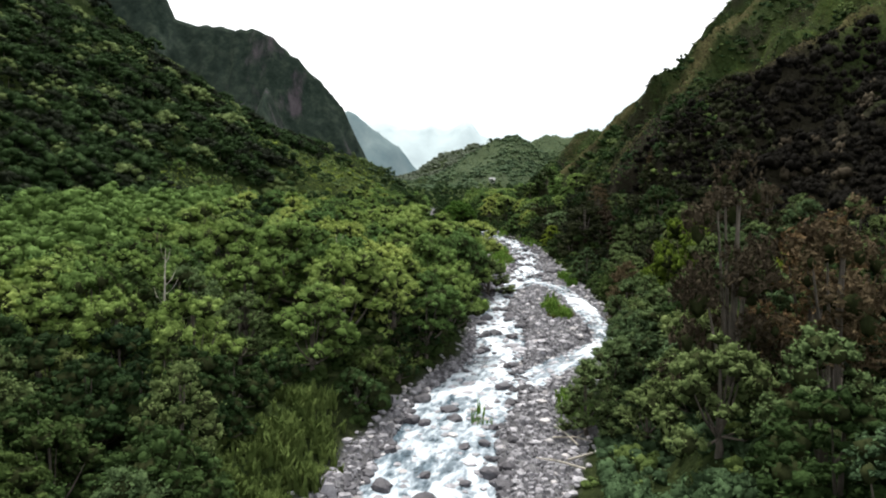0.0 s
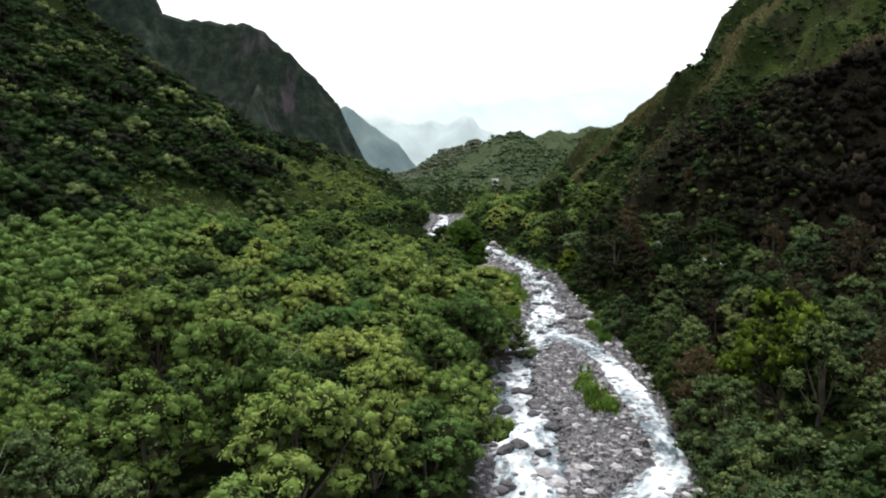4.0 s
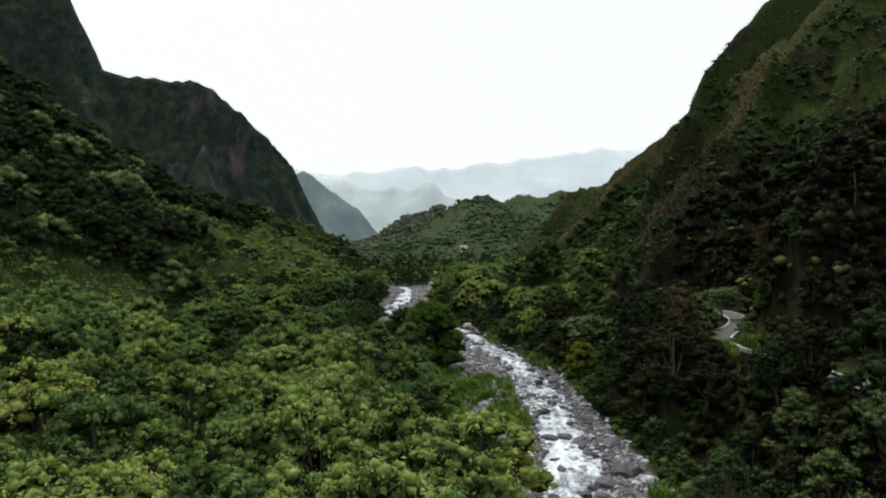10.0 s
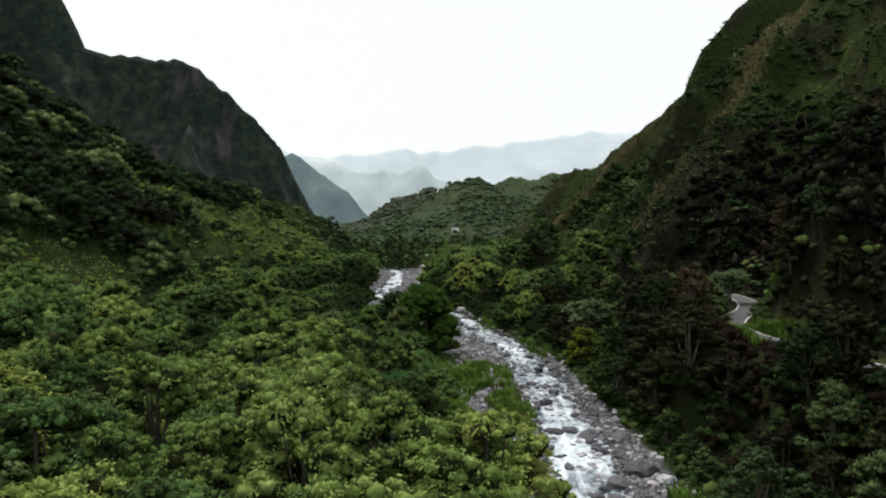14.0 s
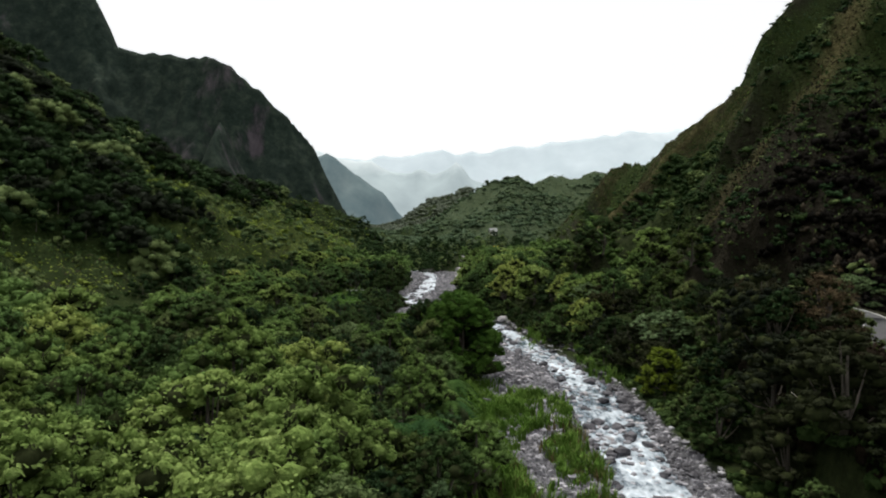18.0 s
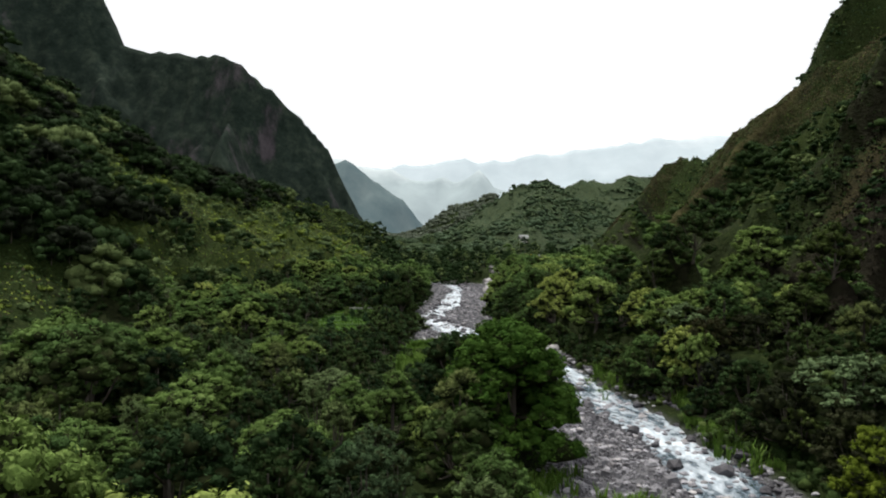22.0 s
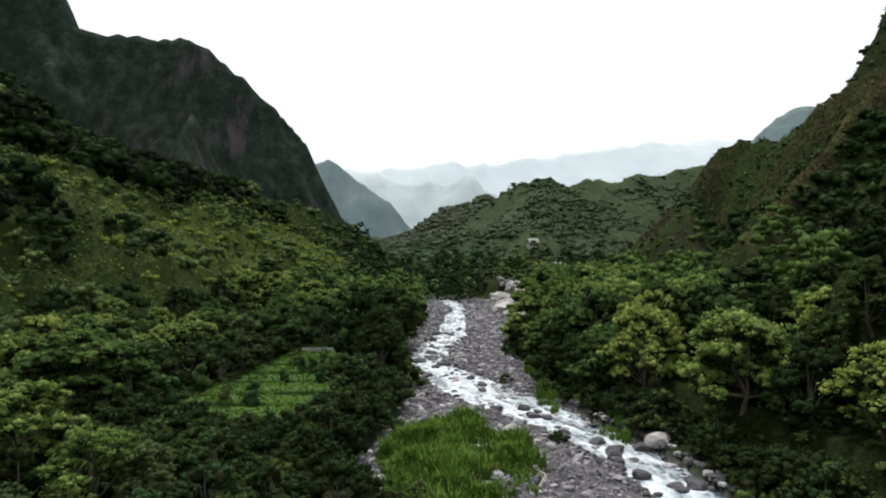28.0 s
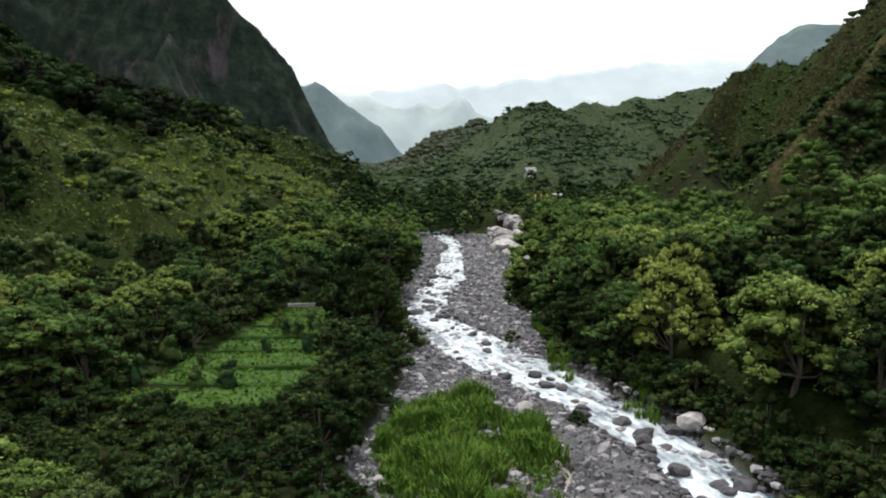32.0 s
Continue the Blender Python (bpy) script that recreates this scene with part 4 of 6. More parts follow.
# the pale forest beside the stream, then mixed growth further up
def in_forest(x, y):
    return left_foot(y) < x < min(pale_edge(y), np.interp(y, BANK_Y, BANK_L)) and not (-15 < x < -3 and y < 53) and not (x > -36 and y < 46.5) and ((x + 18.5) / 4.6) ** 2 + ((y - 111.5) / 4.6) ** 2 > 1 and min((x + 16.5) ** 2 + (y - 155) ** 2 + 10, (x + 23) ** 2 + (y - 128) ** 2, (x + 33) ** 2 + (y - 174) ** 2, (x + 23) ** 2 + (y - 164) ** 2, (x + 24.5) ** 2 + (y - 78) ** 2, (x + 10.3) ** 2 + (y - 101) ** 2, (x + 29) ** 2 + (y - 99) ** 2 + 8) > 27


grow(1, -34, 12, 14, 214, 5.7, {"pale": 14, "olive": 0.8, "dark": 1.0}, T, in_forest, 0.4)
grow(35, -86, -34, 14, 214, 5.7, {"palefar": 14, "olive": 0.8, "dark": 1.0}, {**T, "palefar": (6.8, 11.0)}, in_forest, 0.4, lambda x, y: x < -42)
plant("olive", -18.8, 111.8, 9.0, 4.0)
plant("dark", -16.6, 155, 6.2, 3.0)
grow(34, -38, -14, 12, 49, 4.2, {"olive": 1.5, "dark": 6, "bush": 2}, {"olive": (5, 7.5), "dark": (5, 7.5), "bush": (3, 5)}, lambda x, y: x < -14 or y < 34, 0.4)
grow(36, -9, 4, 203, 233, 3.0, {"shrub": 5, "bush": 3}, {"shrub": (1.2, 2.2), "bush": (1.2, 2.4)}, lambda x, y: x < np.interp(y, BANK_Y, BANK_L) + 3, -6.0)
grow(10, -13.5, -7, 244, 290, 3.2, {"bush": 2, "shrub": 5}, {**LOW, "bush": (2.4, 4.4), "shrub": (2.2, 4)}, None, 0.4)
grow(9, -40, -8, 206, 234, 3.6, {"shrub": 3, "bush": 3.5, "olive": 1.2}, {**LOW, "shrub": (2.4, 4.0), "bush": (2.4, 4.0), "olive": (3.5, 4.6)}, None, 1.0)
grow(29, -40, -8, 234, 247, 2.6, {"shrub": 0.4, "bush": 6}, {"shrub": (1.9, 3.1), "bush": (1.9, 3.0)}, None, 0.6)
grow(30, -46, -28.5, 240, 286, 3.4, {"shrub": 1.5, "bush": 4, "palefar": 3.2}, {**LOW, "palefar": (4.5, 7)}, None, 0.6)
grow(2, -70, 10, 118, 206, 4.6, {"shrub": 4.5, "bush": 2.2, "olive": 2.4, "pale": 1.9, "dark": 2.0, "silver": 0.2}, LOW, lambda x, y: max(left_foot(y), pale_edge(y) + 1.5) < x < np.interp(y, BANK_Y, BANK_L) - np.interp(y, (118, 140, 185, 190, 205, 235), (1, 5, 4, 1, 2, 2)), 1.0, lambda x, y: x < -45)
grow(4, -64, -6, 246, 400, 4.9, {"shrub": 3, "bush": 2.5, "olive": 1.5, "palefar": 4.8, "dark": 1.0}, LOW, lambda x, y: x > left_foot(y), 1.0, lambda x, y: y > 330 or x < -45)
# right bank
grow(5, 8, 58, 14, 130, 5.2, {"olive": 9.5, "dusk": 0.8, "dark": 1.6, "brown": 1.0, "yellow": 0.5, "shrub": 1}, {**T, "dusk": (5.5, 8.0)}, lambda x, y: x > np.interp(y, BANK_Y, BANK_R) and not (x < 16 and y < 56), 0.8)
for x, y, tall in ((11.5, 51, 6.0), (14, 54, 7.0), (16.5, 55, 7.0), (19.8, 61, 8.0), (18, 50, 7.0), (21, 53, 8.0), (23, 60, 8.5), (22.4, 72, 8.0), (22.6, 67, 8.5), (24, 52, 7.0), (27, 56, 8.0), (15, 48, 5.0), (20, 45, 6.0), (26, 34, 7), (30, 38, 8), (24, 28, 6), (30, 30, 8)):
    plant("olive", x, y, tall, tall * 0.5)
grow(31, 33, 41, 92, 138, 3.6, {"brown": 3, "dusk": 4, "dark": 1}, {"brown": (5, 8), "dark": (5, 8), "dusk": (5, 7)}, None, 0.5)
grow(32, -34, 8, 384, 470, 5.0, {"dark": 4, "olive": 2}, {"dark": (5, 8), "olive": (4, 7)}, lambda x, y: x > np.interp(y, (384, 420, 470), (-22, -32, -36)), -60.0, lambda x, y: True)
grow(33, -24, -13, 22, 52, 3.0, {"bush": 4, "shrub": 2}, {"bush": (2.4, 4.0), "shrub": (2.4, 4.0)}, lambda x, y: x < -13 or y < 36, 0.5)
grow(6, 26, 78, 126, 222, 5.0, {"dusk": 5, "dark": 3, "shrub": 1.5, "bush": 3, "brown": 1, "olive": 1}, {**LOW, "brown": (5, 8), "dusk": (4.5, 7)}, lambda x, y: 27 < x < 58 and not (26 < x < 36 and 112 < y < 150), 1.0, lambda x, y: x > 52)
grow(37, 14, 29, 230, 262, 3.4, {"bush": 4, "shrub": 2}, {"bush": (2.4, 4.2), "shrub": (2.2, 4)}, lambda x, y: x > 8 and x < np.interp(y, BANK_Y, BANK_R) + 3.5, 1.2)
grow(38, 25, 50, 218, 254, 4.2, {"palefar": 3.4, "dark": 3.6, "olive": 1.4}, {"dark": (5.5, 8.5), "olive": (5, 7), "palefar": (6, 8)}, lambda x, y: ((x - 31.5) / 6.5) ** 2 + ((y - 263.5) / 5) ** 2 > 1, 1.3)
grow(7, 10, 76, 243, 352, 5.1, {"palefar": 9, "dark": 0.5, "yellow": 0.5}, {**T, "palefar": (8.0, 9.3)}, lambda x, y: x > np.interp(y, (222, 300, 318, 352), (8, 11, 15, 19)) and not (x > 27 and y < 254) and ((x - 31.5) / 8.5) ** 2 + ((y - 263.5) / 6.5) ** 2 > 1 and x < np.interp(y, (222, 245, 285, 300, 352), (50, 47, 46, 44, 38)), 1.5, lambda x, y: x > 36 or y > 315)
grow(8, 4, 72, 352, 452, 6.0, {"dark": 3, "olive": 3, "palefar": 1}, {**LOW, "dark": (5, 8)}, lambda x, y: np.interp(y, BANK_Y, BANK_R) + np.interp(y, (352, 400), (7, 3)) < x < np.interp(y, (352, 400, 452), (38, 50, 70)), 1.0, lambda x, y: True)
for x, y, tall, wide in ((48.4, 179.5, 4.2, 2.2), (46.4, 176.5, 5.8, 2.9), (43.0, 171.2, 6.0, 3.0), (39.4, 163.5, 5.0, 2.3), (50.0, 169.4, 2.5, 1.9), (51.9, 172.4, 2.6, 2.0), (38.6, 159.5, 4.6, 2.2), (46.6, 161.5, 1.9, 1.4), (47.8, 164.0, 2.2, 1.6), (49.2, 166.4, 2.4, 1.7), (53.8, 174.6, 3.0, 2.2), (45.8, 158.6, 1.6, 1.2)):  # shrubs before the bend of the road
    plant("olive", x, y, tall, wide)


def fringe(seed, bank, side, y0, y1, step_y, mix, talls, depth):
    """Low growth that hides the stems along a bank."""
    rng = random.Random(seed)
    y = y0
    while y < y1:
        x = np.interp(y, BANK_Y, bank) + side * rng.uniform(*depth)
        if free(x, y, 0.3):
            kind = rng.choices(list(mix), list(mix.values()))[0]
            plant(kind, x, y, rng.uniform(*talls), None, rng, 1.2)
        y += step_y * rng.uniform(0.6, 1.4)


fringe(21, BANK_L, -1, 54, 128, 2.0, {"bush": 3, "shrub": 2}, (2.4, 4.2), (0.8, 4.0))
fringe(22, BANK_R, 1, 74, 128, 2.4, {"bush": 2, "shrub": 3}, (2.2, 4.5), (1.0, 4.5))
fringe(23, BANK_R, 1, 196, 312, 1.7, {"bush": 4, "shrub": 3}, (2.2, 4.4), (1.6, 5.0))
fringe(24, BANK_L, -1, 246, 345, 1.9, {"bush": 3, "shrub": 3}, (2.0, 4.0), (0.8, 4.0))
fringe(25, BANK_R, 1, 112, 150, 2.0, {"shrub": 3, "bush": 1}, (1.8, 3.4), (1.0, 5.0))
for p in PROTOS:
    for o in (*p.children_recursive, p):
        bpy.data.objects.remove(o)


def on_left(x, y, z=0, lush=0, dice=0, drifts=0):
    return x < np.interp(y, (0, 150, 230, 300, 350, 420), (-86, -82, -66, -44, -36, -24))


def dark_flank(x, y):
    """The brown flank beside the road, its shade put into the colours of ground and scrub."""
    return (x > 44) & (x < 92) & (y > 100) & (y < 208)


def on_right(x, y, z=0, lush=0, dice=0, drifts=0):
    return (x > np.interp(y, (0, 100, 160, 195, 250, 300, 350, 385, 430), (54, 52, 55, 66, 54, 58, 54, 54, 56))) & ~dark_flank(np.asarray(x), np.asarray(y))


def dry(x, y):
    """Bare dry ribs on the far side of the spur, 0 to 1."""
    return step((fbm(x, y, 15, 3, 44) + 0.28) / 0.3) * step((y - 306) / 16) * step((x - 46) / 6) * step((132 - x) / 12)


def meadow(x, y):
    """The open ferny part of the far slope."""
    return np.exp(-(((x + 54) / 24) ** 2 + ((y - 325) / 60) ** 2))


def drift(x, y):
    """How thick the dark trees stand on the far slope: along its ribs, dense high up and down the valley, sparse on the light strips."""
    return 1.25 * lobe(x, y) + 0.75 * fbm(x, y, 26, 2, 33) + 0.5 * step((-66 - x) / 34) - 0.6 * meadow(x, y) + 0.4 * step((230 - y) / 80)


rng = np.random.default_rng(55)
for k in range(9000):  # trees in drifts over the far slope
    x, y = rng.uniform(-190, -20), rng.uniform(60, 455)
    d = drift(x, y) + rng.uniform(-0.12, 0.12)
    if on_left(x, y) and x > -0.62 * (y + 20) - 25 and (d > 0.12 or (d > -0.35 and rng.uniform() < 0.16)):
        tall = rng.uniform(3.8, 7.4) if d > 0.12 else rng.uniform(2.0, 4.2)
        kind = rng.choice(("dark", "dusk", "olive"), p=(0.6, 0.28, 0.12)) if d > 0.12 else rng.choice(("dark", "olive", "pale"), p=(0.42, 0.43, 0.15))
        plant(str(kind), x, y, tall, tall * (rng.uniform(0.65, 0.95) if d > 0.1 else rng.uniform(0.6, 0.85)), random, 3.3, True)
for k in range(5200):  # and over the ridges beside the road
    x, y = rng.uniform(50, 165), rng.uniform(80, 470)
    d = rib(x, y) + 0.5 * fbm(x, y, 16, 2, 38) + rng.uniform(-0.12, 0.12)
    if on_right(x, y) and x < 0.66 * (y + 60) and crest_line(np.array([x]), np.array([y]))[0] < 0.3 and d > 0.2 and y < 300:
        tall = rng.uniform(1.8, 4.2)
        kind = rng.choice(("dark", "dark", "olive")) if d > 0.2 else rng.choice(("olive", "dark"), p=(0.65, 0.35))
        plant(str(kind), x, y, tall, tall * rng.uniform(0.55, 0.8), random, 3.4, True)


def canopy(kind, label, seed):
    """The crowns too far off or too many to count, joined, with plain stems."""
    rng = np.random.default_rng(seed)
    trees = [c for c in CANOPY if LEAVES_OF.get(c[0], c[0]) == kind]
    if not trees:
        return
    g = height(np.array([c[1] for c in trees]), np.array([c[2] for c in trees]))[0]
    spots, lines = [], []
    for (_, x, y, tall, wide), z0 in zip(trees, g):
        many = 17 if tall > 6.2 else 12 if tall > 3 else 8
        for k in range(many):
            a, q = k * 2.4 + rng.uniform(-0.4, 0.4), math.sqrt((k + 0.3) / many) * rng.uniform(0.85, 1.1)
            r = rng.uniform(0.2, 0.36) * wide
            spots.append((x + wide * q * math.cos(a), y + wide * q * math.sin(a), z0 + tall * (1 - 0.62 * q * q) - r * 0.7 + rng.uniform(-0.5, 0.4), r, 0.75))
            if k % 3 == 0 and q > 0.5:
                spots.append((x + wide * q * 0.8 * math.cos(a), y + wide * q * 0.8 * math.sin(a), z0 + tall * 0.22, r, 0.9))
        stout = 0.016 * tall
        lines.append(([(x, y, z0 - 0.4), (x + 0.1, y, z0 + tall * 0.3), (x, y + 0.1, z0 + tall * 0.6)], [stout, stout * 0.7, stout * 0.3]))
    wood = tagged(new("woodland", limbs_mesh("stems", lines, BARK)), label, "trees", kind="stuff")
    # joined brown trees take the brown that is darkened for shade
    crowns = new("crowns", foliage("crowns", LEAF["shaded_brown" if kind == "brown" else kind], (), lumps(spots, rng, BALL, 0.74, 0.5), puff_leaves(spots, 26, 0.48, rng, 0.45, -0.15, 0.25, 0.8, 0.3)))
    crowns.parent = wood


for n, (kind, label) in enumerate((("pale", "pale candlenut woodland on the valley floor"), ("dark", "dark broadleaf woodland in the valley"), ("dusk", "dusky brown-green woodland below the road"), ("olive", "olive-green feathery woodland in the valley"), ("brown", "dry brownish woodland at the ridge's foot"), ("silver", "silvery pale trees among the scrub"))):
    canopy(kind, label, 40 + n)

# ---- scrub on the slopes: too many to count ----
def scrub(name, label, material, n, seed, region, test, radius, cards, size, flat=0.7, stick=0.65, broad=0.32):
    """Rough bushes of a few uneven lobes of loose leaves."""
    rng = np.random.default_rng(seed)
    x0, x1, y0, y1 = region
    x, y = rng.uniform(x0, x1, n), rng.uniform(y0, y1, n)
    z, gravel, rock, lush = height(x, y)[:4]
    keep = test(x, y, z, lush, rng.uniform(0, 1, n), fbm(x, y, 26, 3, seed))
    x, y, z = x[keep], y[keep], z[keep]
    m = len(x)
    r = radius[0] + (radius[1] - radius[0]) * rng.beta(1.3, 2.2, m)
    lobes = rng.uniform(-1, 1, (m, 4, 3)) * np.array([0.62, 0.62, 0.25]) + np.array([0, 0, 0.12])
    wide = rng.uniform(0.42, 0.75, (m, 4))
    count = np.maximum(6, (cards * (r / radius[1]) ** 1.4)).astype(int)
    who = np.repeat(np.arange(m), count)
    lobe = rng.integers(0, 4, len(who))
    d = rng.normal(size=(len(who), 3))
    d /= np.linalg.norm(d, axis=1, keepdims=True)
    d[:, 2] = np.where(d[:, 2] < -0.1, -d[:, 2], d[:, 2])
    at = (lobes[who, lobe] + d * (wide[who, lobe] * rng.uniform(0.7, 1.08, len(who)))[:, None]) * np.array([1, 1, flat]) * r[who, None] + np.stack([x, y, z], 1)[who]
    leaves = leaf_cards(at, d + np.array([0, 0, 0.4]) + rng.normal(size=d.shape) * 0.3, size * (0.6 + 0.4 * r[who] / radius[1]), rng, 0.25, stick, broad)
    centre = lobes * np.array([1, 1, flat]) * r[:, None, None] + np.stack([x, y, z], 1)[:, None, :]
    cores = np.concatenate([centre, (wide * r[:, None])[..., None], np.full((m, 4, 1), flat)], -1).reshape(-1, 5)
    return tagged(new(name, foliage(name, material, (), lumps(cores, rng, BALL, 0.66, 0.45), leaves)), label, "shrubs", kind="stuff")


def ground_grid(x, y):
    """Height and upward direction of the ground's own mesh."""
    i, j = np.clip(np.searchsorted(gx, x) - 1, 0, len(gx) - 2), np.clip(np.searchsorted(gy, y) - 1, 0, len(gy) - 2)
    wx, wy = gx[i + 1] - gx[i], gy[j + 1] - gy[j]
    u, v = (x - gx[i]) / wx, (y - gy[j]) / wy
    a, b, c, d = GZ[j, i], GZ[j, i + 1], GZ[j + 1, i], GZ[j + 1, i + 1]
    z = (a * (1 - u) + b * u) * (1 - v) + (c * (1 - u) + d * u) * v
    return z, np.stack([-((b - a) * (1 - v) + (d - c) * v) / wx, -((c - a) * (1 - u) + (d - b) * u) / wy, np.ones(len(x))], 1)


def carpet(name, label, material, n, seed, region, test, size, lift=0.35, stick=0.65, broad=0.34):
    """A close cover of leaves over the mounds of a slope."""
    rng = np.random.default_rng(seed)
    x0, x1, y0, y1 = region
    x, y = rng.uniform(x0, x1, n), rng.uniform(y0, y1, n)
    keep = test(x, y, rng.normal(0, 1, n))
    x, y = x[keep], y[keep]
    z, up = ground_grid(x, y)
    d = up / np.linalg.norm(up, axis=1, keepdims=True) + rng.normal(0, 0.28, (len(x), 3))
    grow_up = rng.gamma(1.6, 0.5, len(x)) * lift
    leaves = leaf_cards(np.stack([x, y, z + grow_up], 1), d, size * (0.75 + 0.0035 * np.hypot(x, 0.4 * y)), rng, 0.25, stick, broad)
    return tagged(new(name, mesh_np(name, *leaves, [material], True)), label, "shrubs", kind="stuff")


def in_view(x, y):
    return (x > -0.62 * (y + 20) - 25) & (x < 0.66 * (y + 60))


LEFT, RIGHT, HILLS = (-185, -18, 60, 475), (46, 175, 60, 480), (-70, 250, 425, 850)
carpet("scrub", "dark green scrub in drifts on the steep slope", LEAF["dark"], 90000, 61, LEFT, lambda x, y, q: on_left(x, y) & in_view(x, y) & (drift(x, y) + 0.12 * q > 0.0), 0.62)
carpet("scrub", "green shrubs covering the slope", LEAF["moss"], 90000, 62, LEFT, lambda x, y, q: on_left(x, y) & in_view(x, y) & (np.abs(drift(x, y) + 0.12 * q + 0.05) < 0.28), 0.58)
carpet("scrub", "low yellow-green fern in strips down the slope", LEAF["fern"], 90000, 63, LEFT, lambda x, y, q: on_left(x, y) & in_view(x, y) & (drift(x, y) + 0.12 * q < 0.0), 0.5, 0.22)
carpet("scrub", "reddish brown fern among the green on the slope", LEAF["brown"], 40000, 64, LEFT, lambda x, y, q: on_left(x, y) & in_view(x, y) & (drift(x, y) < 0.05) & (fbm(x, y, 17, 3, 39) + 0.1 * q > 0.12), 0.5, 0.3)
carpet("scrub", "dark green scrub on the steep ridges", LEAF["dark"], 80000, 65, RIGHT, lambda x, y, q: on_right(x, y) & (dry(x, y) < 0.5) & in_view(x, y) & (rib(x, y) + 0.5 * fbm(x, y, 16, 2, 38) + 0.15 * q > 0.0), 0.6)
carpet("scrub", "dull green shrubs on the steep ridges", LEAF["moss"], 90000, 66, RIGHT, lambda x, y, q: on_right(x, y) & (dry(x, y) < 0.5) & in_view(x, y) & (rib(x, y) + 0.5 * fbm(x, y, 16, 2, 38) + 0.15 * q < 0.15), 0.55)
carpet("scrub", "olive grass and fern on the steep ridges", LEAF["fern"], 30000, 67, RIGHT, lambda x, y, q: on_right(x, y) & in_view(x, y) & (rib(x, y) + 0.5 * fbm(x, y, 16, 2, 38) + 0.15 * q < -0.1), 0.5, 0.22)
carpet("scrub", "brown roadside scrub with shade put into its dark colour", LEAF["shaded_brown"], 40000, 68, (44, 96, 40, 256), lambda x, y, q: (road_near(x, y)[0] > 4.0) & (x > np.interp(y, (40, 200, 230), (44, 50, 56))), 0.6, 0.6, 1.0, 0.22)
carpet("dry_grass", "dull brown dry grass on the ribs of the spur", LEAF["straw"], 120000, 85, (46, 132, 306, 440), lambda x, y, q: in_view(x, y) & (dry(x, y) + 0.15 * q > 0.6), 0.45, 0.3, 0.8, 0.24)
carpet("scrub", "reddish brown fern on the dry ribs", LEAF["brown"], 30000, 86, (46, 132, 306, 440), lambda x, y, q: in_view(x, y) & (dry(x, y) + 0.15 * q > 0.4), 0.5, 0.35)
carpet("dry_grass", "pale dry grass along the crest of the spur", LEAF["straw"], 160000, 71, (50, 135, 140, 345), lambda x, y, q: in_view(x, y) & (crest_line(x, y) + 0.06 * q > 0.4), 0.4, 0.4, 0.8, 0.22)
scrub("scrub", "rounded yellow-green fern mounds on the slope", LEAF["fern"], 2600, 72, LEFT, lambda x, y, z, l, d, q: on_left(x, y) & in_view(x, y) & (drift(x, y) + 0.3 * q < 0.1), (0.9, 2.3), 44, 0.5, 0.75)
scrub("scrub", "rounded olive shrubs in clumps on the slope", LEAF["olive"], 5200, 73, LEFT, lambda x, y, z, l, d, q: on_left(x, y) & in_view(x, y) & (drift(x, y) + 0.3 * q < 0.3) & (q > -0.1), (1.0, 2.8), 52, 0.5, 0.85)
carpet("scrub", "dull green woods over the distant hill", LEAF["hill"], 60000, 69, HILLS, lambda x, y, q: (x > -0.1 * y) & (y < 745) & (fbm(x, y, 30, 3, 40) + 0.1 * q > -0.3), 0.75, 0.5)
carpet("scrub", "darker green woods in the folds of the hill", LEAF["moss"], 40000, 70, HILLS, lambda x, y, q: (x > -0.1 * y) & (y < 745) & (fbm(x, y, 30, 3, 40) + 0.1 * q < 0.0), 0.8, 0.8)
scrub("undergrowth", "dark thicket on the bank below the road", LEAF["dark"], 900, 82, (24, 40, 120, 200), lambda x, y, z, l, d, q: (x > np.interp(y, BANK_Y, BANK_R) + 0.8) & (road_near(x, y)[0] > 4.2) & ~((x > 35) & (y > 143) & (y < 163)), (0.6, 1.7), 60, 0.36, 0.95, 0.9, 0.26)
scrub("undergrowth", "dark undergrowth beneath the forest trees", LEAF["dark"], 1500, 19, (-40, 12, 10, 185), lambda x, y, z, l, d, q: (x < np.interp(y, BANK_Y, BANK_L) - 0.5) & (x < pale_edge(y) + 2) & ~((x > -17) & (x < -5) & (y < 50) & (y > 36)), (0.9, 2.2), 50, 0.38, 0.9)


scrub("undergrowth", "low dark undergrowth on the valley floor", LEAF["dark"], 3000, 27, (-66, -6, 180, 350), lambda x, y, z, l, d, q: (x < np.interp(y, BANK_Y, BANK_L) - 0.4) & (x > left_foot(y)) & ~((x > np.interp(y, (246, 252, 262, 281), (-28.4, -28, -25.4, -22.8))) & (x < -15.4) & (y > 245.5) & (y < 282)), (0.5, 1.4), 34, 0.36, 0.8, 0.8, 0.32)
scrub("undergrowth", "mixed green undergrowth on the far bank", LEAF["moss"], 2400, 28, (7, 60, 14, 350), lambda x, y, z, l, d, q: (x > np.interp(y, BANK_Y, BANK_R) + 0.6) & (road_near(x, y)[0] > 4.0) & ~((x > 33) & (x < 46) & (y > 120) & (y < 165)), (0.6, 1.6), 44, 0.36, 0.85, 0.8, 0.32)
scrub("undergrowth", "olive undergrowth close beside the stream", LEAF["olive"], 520, 30, (7, 32, 14, 62), lambda x, y, z, l, d, q: x > np.interp(y, BANK_Y, BANK_R) + 0.8, (0.7, 1.9), 110, 0.3, 0.95, 0.8, 0.32)
